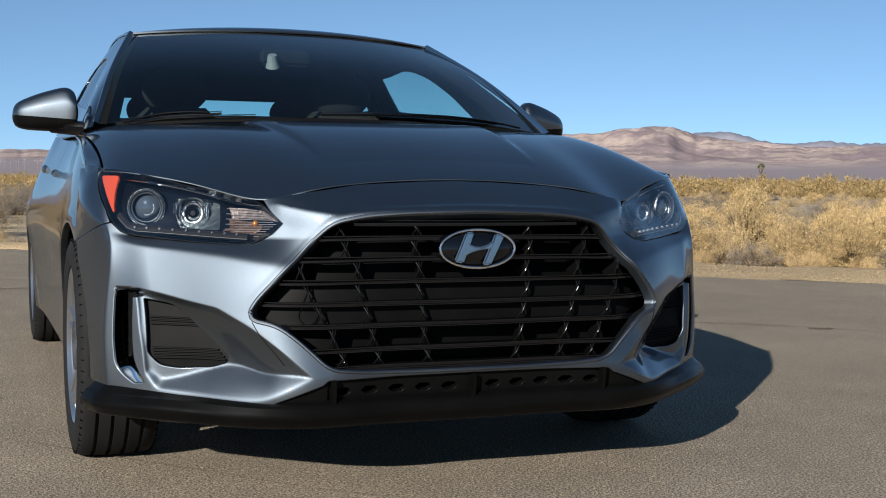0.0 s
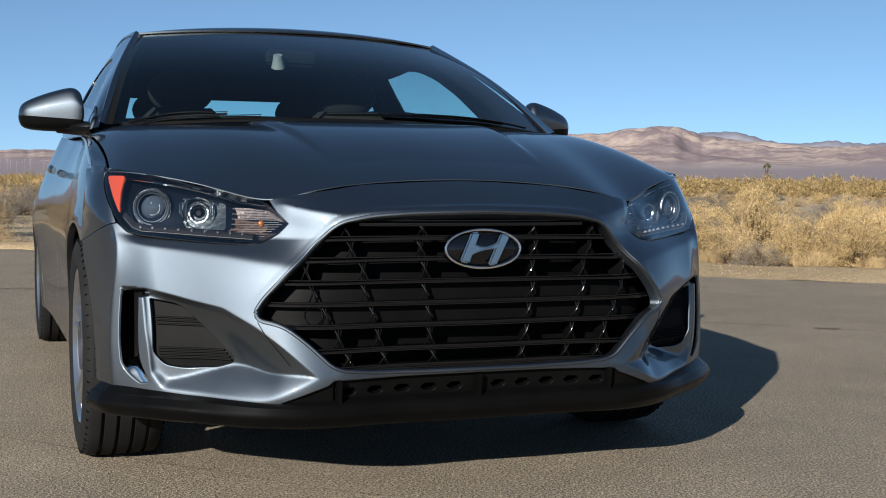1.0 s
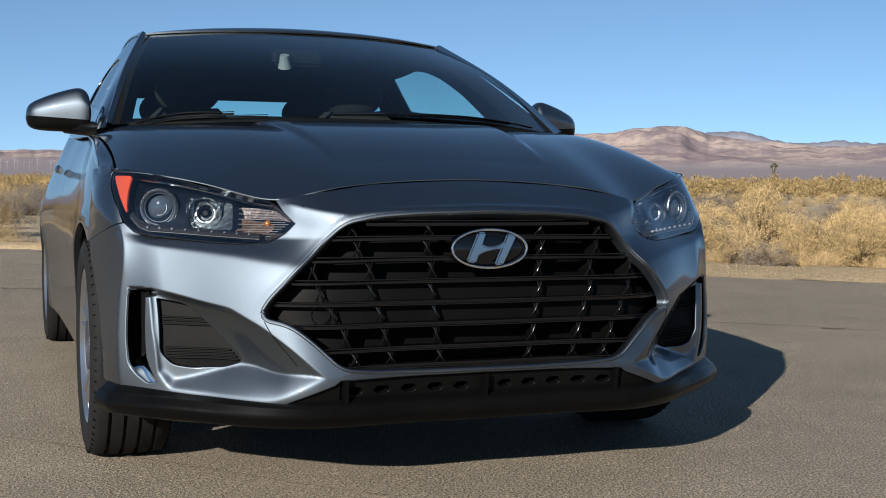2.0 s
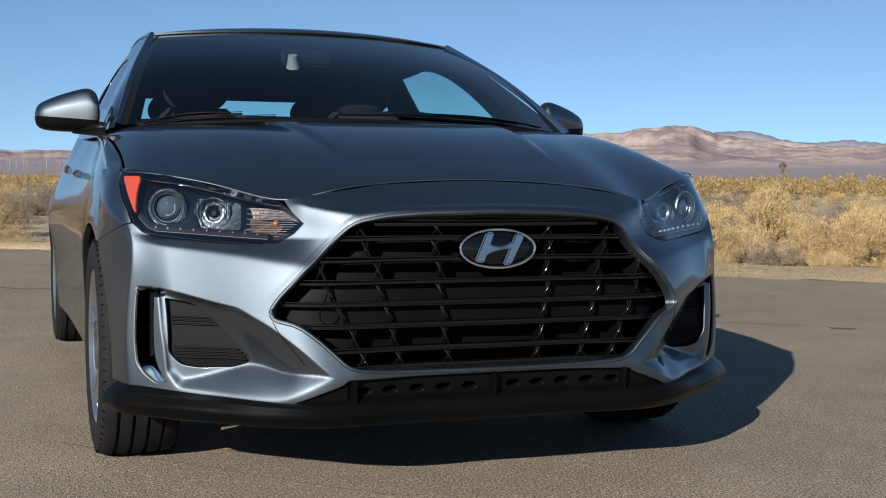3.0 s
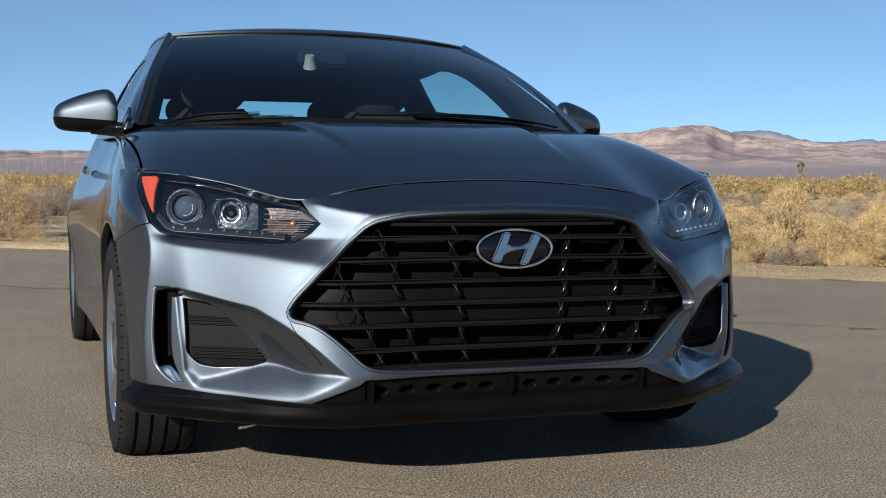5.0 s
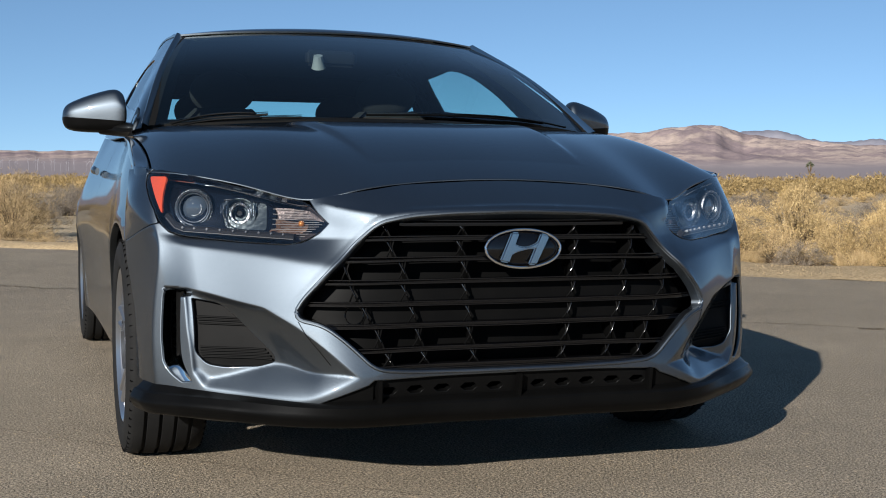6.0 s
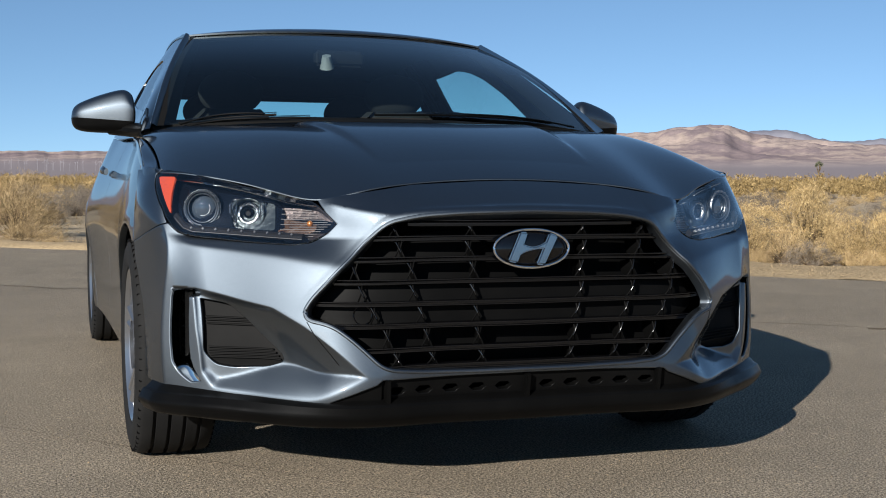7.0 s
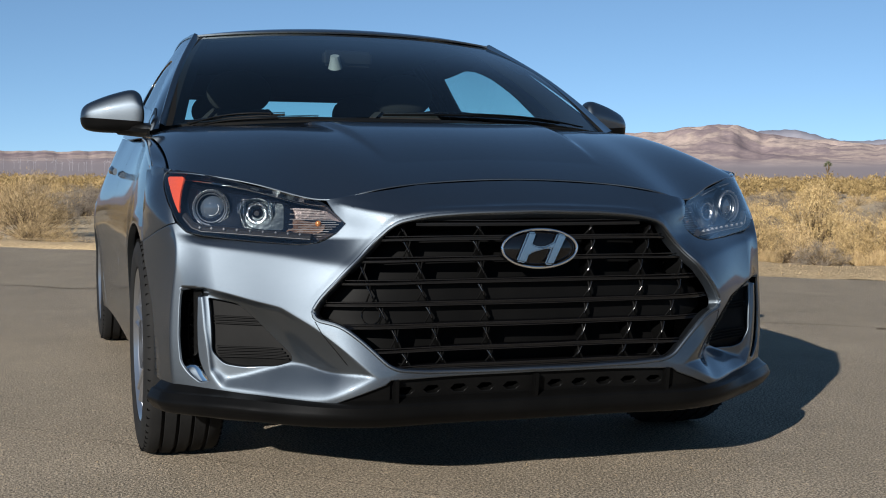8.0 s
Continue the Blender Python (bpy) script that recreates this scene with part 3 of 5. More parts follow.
def fold_height(u):
    """Height of the fold under the lamp at a breadth."""
    return np.interp(u, [.45, .53, .62, .78, .87], [.578, .588, .602, .620, .630])


def nose_relief(q, pockets=True):
    """How far the bumper stands out of (or sinks into) its plain form."""
    a = np.c_[np.abs(q[:, 0]), q[:, 1]]
    P = np.array(POCKET)
    c = P.mean(0)
    ds = []
    for i in range(len(P)):
        p, e = P[i], P[(i + 1) % len(P)] - P[i]
        nrm = np.array([e[1], -e[0]]) / np.linalg.norm(e)
        nrm = nrm if (c - p) @ nrm > 0 else -nrm
        t = (a - p) @ nrm
        if i < 4:
            # an overhanging brow, then a ramp that leans back under it
            cut = (.026, .012, .005, .004)[i]
            q = np.where(t > 0, cut * (1 - np.exp(-np.maximum(t, 0) / .010)) + POCKET_SLOPE[i] * t, 2.0 * t)
        elif i < 8:
            # the shelf below sweeps out in a hollow curve
            h = np.maximum(t, 0)
            q = np.where(t > 0, (np.interp(a[:, 0], [.5, .60, .75], [.76, .84, .98]) if i < 7 else 1.4) * h, t)
        else:
            # beside the blade the floor starts shallow
            q = np.where(t > 0, .009 * (1 - np.exp(-np.maximum(t, 0) / .003)) + (.62 if i == 8 else .26) * t, 3.0 * t)
        ds.append(q)
    d = np.array(ds)
    least = lambda rows, k: -np.log(np.exp(-k * np.clip(rows, -.2, .2)).sum(0)) / k
    soft = least(np.array([least(np.delete(d, [4, 5, 6, 7], 0), 320.0), least(d[4:8], 200.0)]), 480.0)
    # the blade ends under the dark brow
    bu, bz = a[:, 0], a[:, 1]
    end = np.minimum(np.minimum(.024, 3.0 * (bz - .499)), 6.0 * (.5195 - bz))
    soft = np.maximum(soft, np.where((bu > .838) & (bu < .8990), end, -.05))
    depth = np.log1p(np.exp(np.clip(soft * 500, -40, 40))) / 500
    def ease(t):
        t = np.clip(t, 0, 1)
        return t * t * (3 - 2 * t)
    # under the lamps the skin rolls outwards, and an upright edge parts the front from the flank
    z, u = a[:, 1], a[:, 0]
    fold = fold_height(u)
    amp = .017 * ease((u - .37) / .13)
    steep = 1.9 * amp / (.655 - fold)
    over = .004 * np.log1p(np.exp(np.clip((z - fold) / .004, -40, 40)))
    roll = np.maximum(amp - steep * over, -.9 * amp * np.maximum(ease((u - .56) / .06), ease((.748 - z) / .075))) * ease((z - .25) / .2)
    roll *= ease((.935 - u) / .13)
    # above the opening the nose breaks back towards the bonnet
    brow = np.interp(u, [0, .14, .275, .36, .43, .51], [.724, .721, .716, .706, .716, .730])
    dz = z - brow
    crest = .0098 * np.exp(-np.sqrt((dz / np.where(dz > 0, .018, .036)) ** 2 + .0012)) * ease((.545 - u) / .06)
    # a raised flange runs round the opening
    near = np.abs(z - .52) < .26
    d = np.full(len(u), 1.0)
    d[near & (u < .62)] = gap(a[near & (u < .62)], HEX_RIM)
    flange = (.0018 + .0045 * ease((z - .66) / .04)) * ease((.021 - d) / .018) * ease((z - .47) / .08)
    return roll + crest + flange - (depth if pockets else 0)


def lamp_sink(q):
    """How deep the lamp's inner tip lies below the plain form, level with the bumper round it."""
    u, z = np.abs(q[:, 0]), q[:, 1]
    a, b = np.clip((.61 - u) / .09, 0, 1), np.clip((.748 - z) / .075, 0, 1)
    return .013 * a * a * (3 - 2 * a) * b * b * (3 - 2 * b)


def nose_face(q, depth=0.0, plain=False):
    q = np.atleast_2d(np.asarray(q, float))
    p = NS.at(q[:, 0], q[:, 1])
    e = 0.003
    du = NS.at(q[:, 0] + e, q[:, 1]) - NS.at(q[:, 0] - e, q[:, 1])
    dv = NS.at(q[:, 0], q[:, 1] + e) - NS.at(q[:, 0], q[:, 1] - e)
    n = np.cross(du, dv)
    n /= np.maximum(np.linalg.norm(n, axis=1), 1e-9)[:, None]
    off = (0 if plain else nose_relief(q)) - depth
    return p + n * np.reshape(off, (-1, 1) if np.ndim(off) else ())


def on_nose(u, z, depth=0.0):
    return nose_face([(u, z)], depth, True)[0]


def nose_frame(u, z, depth=0.0):
    """A frame on the nose: x along it, y inwards, z up."""
    p = on_nose(u, z, depth)
    a = Vector(on_nose(u + .004, z, depth) - on_nose(u - .004, z, depth)).normalized()
    b = Vector(on_nose(u, z + .004, depth) - on_nose(u, z - .004, depth)).normalized()
    n = a.cross(b).normalized()
    b = n.cross(a) * 1
    m = Matrix((a, -n, b)).transposed().to_4x4()
    m.translation = Vector(p)
    return m


# bumper: from the bonnet's shut line down to the black lip, round to both wheel arches
seam_top = [(0, .7931), (.09, .7907), (.265, .7814), (.42, .7601), (.535, .7424)]
lamp_low = [(.515, .715), (.487, .690), (.512, .666), (.551, .641), (.59, .633), (.70, .636), (.842, .648), (.883, .659), (.906, .680)]
corner = [(1.065, .650), (1.185, .624), (1.185, .575), (1.155, .50), (1.13, .45), (1.115, .40), (1.112, .315), (1.12, .275)]
under = [(1.04, .272), (.93, .270), (.863, .265), (.812, .262), (.742, .254), (.642, .248), (.56, .247), (.534, .248), (.482, .270), (.43, .290), (.389, .305), (.375, .316), (.195, .320), (0, .322)]
edge = both(seam_top + lamp_low + corner + under)
hexagon = rounded([(u, z, .03) for u, z in both(HEX)], .012)
pocket_panel = rounded(PANEL, .01)
slot = rounded(SLOT, .008)


def inset(poly, d):
    """The convex outline drawn in by d."""
    P = np.array(poly)
    c, out = P.mean(0), []
    n = len(P)
    L = []
    for i in range(n):
        e = P[(i + 1) % n] - P[i]
        m = np.array([e[1], -e[0]]) / np.linalg.norm(e)
        m = m if (c - P[i]) @ m > 0 else -m
        L.append((m, m @ P[i] + d))
    for i in range(n):
        (m1, c1), (m2, c2) = L[i - 1], L[i]
        out.append(np.linalg.solve(np.array([m1, m2]), [c1, c2]))
    return np.array(out)


POCKET_LINES = []
for d in (-.008, -.0035, -.001, .0015, .005, .010, .018):
    ring = dense(inset(POCKET, d), .005)
    ring = np.vstack([ring, ring[:1]])
    POCKET_LINES += [ring, ring * [-1, 1]]
FOLD_U = np.linspace(.50, .872, 46)
for dz in (-.009, -.004, 0, .004, .009):
    fold_line = np.c_[FOLD_U, fold_height(FOLD_U) + dz]
    POCKET_LINES += [fold_line, fold_line * [-1, 1]]
CREST_U = np.linspace(-.50, .50, 101)
for dz in (-.006, 0, .006):
    POCKET_LINES.append(np.c_[CREST_U, np.interp(np.abs(CREST_U), [0, .14, .275, .36, .43, .51], [.724, .721, .716, .706, .716, .730]) + dz])
for off in (-.006, -.002, 0, .002, .006):
    edge_line = dense([(.92 + off, .275), (.92 + off, .655)], .006, False)
    POCKET_LINES += [edge_line, edge_line * [-1, 1]]
for z in (.498, .502, .507, .5155, .5195, .522):
    edge_line = dense([(.838, z), (.862, z)], .004, False)
    POCKET_LINES += [edge_line, edge_line * [-1, 1]]
part("front_bumper", trimmed(nose_face, [dense(edge), hexagon, pocket_panel, pocket_panel * [-1, 1], slot, slot * [-1, 1]], .0062, .028, .004, lines=POCKET_LINES, radii=[.004, .006, .003, .003, .0035, .0035], lips=[.028, .028, .028, .028, .006, .006]), PAINT, car, "grey metallic bumper cover with a hexagonal opening")

for s in (1, -1):
    piece = np.array([(.910, .684), (.917, .714), (.946, .749), (.978, .782), (.991, .806), (.965, .8195), (1.1885, .818), (1.1885, .628), (1.067, .654)]) * [s, 1]
    part("fender_nose", trimmed(nose_face, [dense(piece)], .013, .02, .001), PAINT, car)

# bonnet
HU = [0, .265, .42, .55, .69, .82, .93]
HV = [0, .05, .14, .32, .60, .88, 1.15]
front = [on_nose(-u, z) * [-1, 1, 1] for u, z in ((0, .795), (.265, .783), (.42, .762), (.55, .743), (.705, .779), (.86, .809), (.972, .815))]
rear = [(0, 1.00, .956), (.25, 1.02, .957), (.42, 1.06, .960), (.55, 1.12, .963), (.66, 1.18, .963), (.76, 1.26, .956), (.84, 1.36, .930)]
hood_grid = []
for k in range(-6, 7):
    s, i = (-1 if k < 0 else 1), abs(k)
    f, r = np.array(front[i]), np.array(rear[i])
    col = []
    for v in HV:
        t = v / 1.15
        rise = 1 - (1 - t) ** (2.1 - .05 * i)
        p = np.array([f[0] + (r[0] - f[0]) * t + -.012 * (i / 6) ** 3 * math.sin(math.pi * t ** .7), f[1] + (r[1] - f[1]) * t, f[2] + (r[2] - f[2]) * rise - .006 * (i / 6) ** 3 * (1 - t) ** 2])
        col.append(p * [s, 1, 1])
    hood_grid.append(col)
HOOD = Sheet([-u for u in HU[:0:-1]] + HU, HV, hood_grid)


def hood_face(q):
    q = np.atleast_2d(q)
    p = HOOD.at(q[:, 0], q[:, 1])
    a, v = np.abs(q[:, 0]), q[:, 1]
    # the raised middle, bounded by two creases that run from the screen to the lamps
    line = .29 + .09 * np.clip(v / 1.15, 0, 1)
    step = .5 - .5 * np.tanh((a - line) / .010)
    p[:, 2] += .017 * step * np.clip((v - .2) / .7, 0, 1)
    return p


HOOD_LINES = []
for off in (-.018, -.010, -.005, 0, .005, .010, .018):
    v = np.linspace(.12, 1.12, 60)
    crease = np.c_[.29 + .09 * v / 1.15 + off, v]
    HOOD_LINES += [crease, crease * [-1, 1]]
bonnet = part("bonnet", trimmed(hood_face, [dense([(-.93, 0), (.93, 0), (.93, 1.15), (-.93, 1.15)])], .02, .02, .003, lines=HOOD_LINES), PAINT, car, "dark grey bonnet with two raised creases")
hem_u = np.linspace(-.93, .93, 120)
part("hem", tube(hood_face(np.c_[hem_u, np.full(120, .004)]) + [0, 0, .0004], .0026, 8), PAINT, bonnet, "folded front edge of the bonnet")

# flanks
SY = [.66, .95, 1.30, 1.90, 2.60, 3.10, 3.55, 4.10]
SZ = [.16, .28, .40, .54, .66, .86]
WIDE = [[.885, .895, .90, .905, .90, .872], [.885, .905, .915, .918, .911, .860], [.87, .885, .89, .895, .898, .838], [.86, .87, .868, .876, .890, .790],
        [.86, .87, .868, .878, .893, .778], [.87, .885, .89, .90, .905, .772], [.88, .90, .91, .915, .90, .765], [.78, .82, .84, .84, .82, .68]]
BELT = [.832, .890, .912, .94, .955, .975, .995, .98]
side_grid = [[(-WIDE[i][j], SY[i] if i else NOSE[j if j < 5 else 6][7][1], SZ[j] if j < 5 else BELT[i]) for j in range(6)] for i in range(8)]
SIDE = Sheet(SY, SZ, side_grid)


def side_face(q):
    q = np.atleast_2d(q)
    p = SIDE.at(q[:, 0], q[:, 1])
    for c in (.86, 3.51):
        d = np.hypot(p[:, 1] - c, p[:, 2] - .315)
        p[:, 0] -= .004 * np.exp(-((d - .36) / .03) ** 2)
    return p


def arch(c, r, a0, a1, n=26):
    return [(c + r * math.cos(a), .315 + r * math.sin(a)) for a in np.linspace(a0, a1, n)]


fender = [(.6615, .855), (.6615, .625)] + arch(.86, .352, 2.16, -.33)[1:] + [(1.37, .20), (1.40, .5), (1.385, .855)]
door_f = [(1.392, .20), (2.30, .20), (2.36, .5), (2.40, .855), (1.392, .855), (1.406, .5)]
door_r = [(2.307, .20), (3.05, .20), (3.10, .36)] + arch(3.51, .36, 2.95, 2.2, 8) + [(3.32, .70), (3.34, .855), (2.407, .855), (2.367, .5)]
quarter = [(3.06, .20), (3.15, .20)] + arch(3.51, .352, 3.47, -.33) + [(4.05, .20), (4.1, .5), (4.1, .855), (3.347, .855), (3.327, .70), (3.31, .66)] + arch(3.51, .362, 2.22, 2.93, 8) + [(3.107, .36)]
for name, loop, lab in (("front_fender", fender, ""), ("front_door", door_f, ""), ("rear_door", door_r, ""), ("rear_quarter", quarter, "")):
    t = trimmed(side_face, [dense(loop, .02)], .03, .02, .0015, flip=True)
    part(name, t, PAINT, car, lab)
    part(name, mirrored(t), PAINT, car, lab)


def strip(rows, n, mat, name, thick=0.0, parent=None, label="", m=9):
    """A smooth panel lofted through lines of points; n points along, m across."""
    L = np.array([curve(r, n) for r in rows])
    w = cardinal(np.arange(len(rows)))(np.linspace(0, len(rows) - 1, m))
    P = np.einsum("ab,bnk->ank", w, L)
    V, F = grid_mesh(P)
    if thick:
        return part(name, solid(V, F, thick), mat, parent or car, label)
    return part(name, (V, F), mat, parent or car, label)


def shoulder(s):
    """Fills the wing's top between the bonnet's shut line and the flank."""
    v = np.linspace(.0, 1.15, 24)
    hood = hood_face(np.c_[np.full(24, -.93), v]) + [-.004, 0, -.004]
    low, skirt = [], []
    for p in hood:
        y = p[1]
        u = np.interp(y, [.50, .58, .72], [.985, 1.02, 1.185])
        w = np.clip((y - .64) / .08, 0, 1)
        w = w * w * (3 - 2 * w)
        low.append(nose_face([(-u, .816)])[0] * (1 - w) + side_face([(max(y, .67), .85)])[0] * w)
        skirt.append(nose_face([(-u, .780)])[0] * (1 - w) + side_face([(max(y, .67), .81)])[0] * w)
    low, skirt = np.array(low) + [-.002, 0, .001], np.array(skirt) + [.004, 0, 0]
    mid = (hood + low) / 2 + [-.006, 0, .006]
    rows = [hood + [.012, 0, -.03], hood, mid, low, skirt]
    strip([[tuple(q * [s, 1, 1]) for q in r] for r in rows], 40, PAINT, "fender_top", m=18)


def flipx(pts):
    return [(-x, y, z) for x, y, z in pts]


shoulder(1)
shoulder(-1)

# greenhouse
GY = [1.30, 1.66, 2.05, 2.50, 3.00, 3.50, 4.00]
gb = [(-.815, 1.36, .925), (-.812, 1.66, .932), (-.798, 2.05, .946), (-.796, 2.50, .955), (-.792, 3.00, .970), (-.768, 3.50, .993), (-.70, 4.00, 1.0)]
gt = [(-.800, 1.30, .955), (-.716, 1.66, 1.138), (-.600, 2.05, 1.332), (-.590, 2.50, 1.360), (-.575, 3.00, 1.345), (-.545, 3.50, 1.28), (-.50, 4.00, 1.13)]
gm = [tuple((np.array(a) + b) / 2 + np.array((-.018, 0, .006))) for a, b in zip(gb, gt)]
GREEN = Sheet(GY, [0, .2, .4], [[gb[i], gm[i], gt[i]] for i in range(7)])


def green_face(q):
    q = np.atleast_2d(q)
    return GREEN.at(q[:, 0], q[:, 1])


win_f = rounded([(1.885, .108, .01), (2.08, .100, .05), (2.33, .107, .05), (2.78, .148, .01), (2.795, .224, .03), (2.778, .306, .01), (2.44, .316, .04), (2.32, .299, .04), (2.185, .266, .04), (2.035, .206, .04)], .02)
win_r = rounded([(3.16, .170, .01), (3.36, .175, .02), (3.30, .205, .02), (3.26, .226, .01), (3.125, .250, .01)], .02)
t = trimmed(green_face, [dense([(1.30, .0), (3.98, .0), (3.98, .4), (1.30, .4)], .03), win_f, win_r], .04, .03, .003, flip=True, holes_lip=.010)
for q in (t, mirrored(t)):
    part("window_surround", q, GLOSS_BLACK, car, "gloss black window frame")
for w in (win_f, win_r):
    L = w + (w - w.mean(0)) * .008
    t = trimmed(lambda q: green_face(q) + [.006, 0, 0], [L], .08, .003, .001, flip=True)
    for q in (t, mirrored(t)):
        g = part("side_window", q, GLASS, car, "tinted side window")
        g.visible_shadow = False

# windscreen, pillars and roof
rail = [(-.603, 2.05, 1.333), (-.592, 2.50, 1.361), (-.577, 3.00, 1.346), (-.547, 3.50, 1.281), (-.52, 3.80, 1.21)]
roof_rows = []
for k, x in enumerate((-1, -.93, -.6, 0, .6, .93, 1)):
    row = []
    for (rx, ry, rz), cz in zip(rail, (.030, .034, .036, .04, .04)):
        fwd = (1 - abs(x) ** 2.5) * (.105 if ry < 2.1 else .03)
        if not row:
            row.append((rx * -x if x else 0.0, ry - fwd - .024, rz + (cz - .007) * (1 - abs(x) ** 2.2) - .002))
        row.append((rx * -x if x else 0.0, ry - fwd, rz + cz * (1 - abs(x) ** 2.2)))
    roof_rows.append(row)
wb = [(-.762, 1.30, .962), (-.60, 1.19, .976), (-.40, 1.09, .985), (0, 1.03, .992), (.40, 1.09, .985), (.60, 1.19, .976), (.762, 1.30, .962)]
wt = [(x, y + .003, z - .002) for x, y, z in [r[0] for r in roof_rows]]
wm = [tuple((np.array(a) + b) / 2 + np.array((0, -.028, .028))) for a, b in zip(wb, wt)]
def widen(row):
    k = 1.035
    return [(x * (k if abs(x) > .5 else 1), y + (.015 if abs(x) > .5 else 0), z) for x, y, z in row]


screen = strip([widen(wb), widen(wm), wt], 40, GLASS, "windscreen", label="dark tinted windscreen", m=24)
screen.visible_shadow = False
for s in (1, -1):
    inner = [(-.778, 1.30, .962), (-.685, 1.648, 1.176), (-.574, 2.032, 1.334)]
    outer = [(-.803, 1.30, .956), (-.719, 1.655, 1.140), (-.603, 2.05, 1.333)]
    trim = [tuple(np.array(q) + (.020, -.006, .001)) for q in inner]
    strip([[(s * x, y - .003, z + .002) for x, y, z in r] for r in (trim, inner)], 24, TRIM, "screen_border", m=3)
    mid = [tuple((np.array(a) + b) / 2 + np.array((-.008, -.018, .012))) for a, b in zip(inner, outer)]
    f = (lambda p: p) if s == 1 else flipx
    strip([f(inner), f(mid), f(outer)], 24, PAINT, "windscreen_pillar")
strip(roof_rows, 40, PAINT, "roof", .006, m=40)
# hatch and tail
tail_top = [(-.52, 3.80, 1.21), (-.3, 3.86, 1.245), (0, 3.88, 1.255), (.3, 3.86, 1.245), (.52, 3.80, 1.21)]
tail_mid = [(-.62, 4.03, 1.04), (-.35, 4.10, 1.06), (0, 4.13, 1.065), (.35, 4.10, 1.06), (.62, 4.03, 1.04)]
g = strip([tail_top, tail_mid], 20, GLASS, "rear_window", m=4)
g.visible_shadow = False
tail_low = [(-.80, 4.10, .60), (-.45, 4.22, .60), (0, 4.25, .60), (.45, 4.22, .60), (.80, 4.10, .60)]
tail_end = [(-.76, 4.08, .22), (-.45, 4.2, .22), (0, 4.23, .22), (.45, 4.2, .22), (.76, 4.08, .22)]
tail_belt = [(-.70, 4.06, .98), (-.37, 4.13, 1.0), (0, 4.16, 1.0), (.37, 4.13, 1.0), (.70, 4.06, .98)]
strip([tail_mid, tail_belt, tail_low, tail_end], 20, PAINT, "tailgate", .02)


# ---- the car: lip, grille, badge ----
def nose_row(us, zs, ds):
    us = np.asarray(us, float)
    return nose_face(np.c_[us, np.broadcast_to(zs, us.shape)], 0, True) + 0 if np.all(np.asarray(ds) == 0) else np.array([on_nose(u, z, d) for u, z, d in zip(us, np.broadcast_to(zs, us.shape), np.broadcast_to(ds, us.shape))])


lu = np.linspace(-1.02, 1.02, 130)
ztop = np.interp(np.abs(lu), [.535, .75, .9], [.258, .264, .276])
grow = .004 + .018 * np.clip((np.abs(lu) - .5) / .2, 0, 1)
lip_rows = [nose_row(lu, ztop, .03), nose_row(lu, ztop - .002, .010), nose_row(lu, .2530, -.004 - grow * .5), nose_row(lu, .2505, -.0075 - grow * .7), nose_row(lu, .2335, -.0125 - grow),
            nose_row(lu, .2300, -.0125 - grow), nose_row(lu, .2110, -.006 - grow * .8), nose_row(lu, .2075, -.004 - grow * .7), nose_row(lu, .198, .015)]
lip_rows += [lip_rows[-1] * [.93, 1, .995] + [0, .06, 0], lip_rows[-1] * [.84, 1, 1.01] + [0, .16, 0]]
L = np.array(lip_rows)
knots = np.linspace(0, len(L) - 1, 31)
lower = np.minimum(knots.astype(int), len(L) - 2)
mixl = (knots - lower)[:, None, None]
V, F = grid_mesh(L[lower] * (1 - mixl) + L[lower + 1] * mixl)
lip = part("front_lip", solid(V, F, .006), BLACK, car, "black grained plastic front lip")
for z, d in ((.2365, .0118), (.2105, .0045)):
    part("lip_edge", tube(nose_row(lu, z, -d - grow), .0019, 6), SLAT_EDGE, lip)

for s in (1, -1):
    r0 = [on_nose(s * u, z, .012) for u, z in ((1.04, .30), (.93, .280), (.785, .272), (.66, .262), (.535, .256), (.46, .288), (.375, .322))]
    r1 = [on_nose(s * u, .250, .012) for u in (1.04, .93, .785, .66, .535, .46, .375)]
    strip([r0, r1], 30, BLACK, "lip_web", .004, m=4)

grille = part("grille", trimmed(lambda q: nose_face(q, .085, True), [hexagon * [1.04, 1.0]], .03, .004, .001), DARK, car, "black slatted grille with closed centre panels")
frame_line = nose_face(np.vstack([hexagon, hexagon[:1]]), .0005)
part("grille_frame", tube(frame_line, .0052, 10), PAINT, car, "grey painted bead round the grille")


def hex_half(z):
    """Half width of the grille's opening at a height."""
    h = np.array(HEX)
    best = 0
    for a, b in zip(h[:-1], h[1:]):
        lo, hi = sorted((a[1], b[1]))
        if lo <= z <= hi and hi > lo:
            best = max(best, a[0] + (b[0] - a[0]) * (z - a[1]) / (b[1] - a[1]))
    return best


BARS = [.698, .654, .605, .550, .495, .441, .384, .340]
for z in BARS:
    hw = min(hex_half(z), .54) + .008
    u = np.linspace(-hw, hw, 61)
    part("slat", tube(nose_row(u, z, .032), .006, 8, (.038, .013)), GLOSS_BLACK, grille)
    for dz in (.0045, -.0045):
        part("slat_edge", tube(nose_row(u, z + dz, .0145), .0017, 6), SLAT_EDGE, grille)
for lo, hi in ((.495, .550), (.441, .495)):
    u = np.linspace(-1, 1, 61)
    rows = [nose_row(u * (min(hex_half(z), .54) + .005), z, .045) for z in (lo + .004, (lo + hi) / 2, hi - .004)]
    V, F = grid_mesh(np.array(rows))
    part("closed_panel", solid(V, F, .004), GRILLE_PANEL, grille)
cm = nose_frame(-.42, .468, .043)
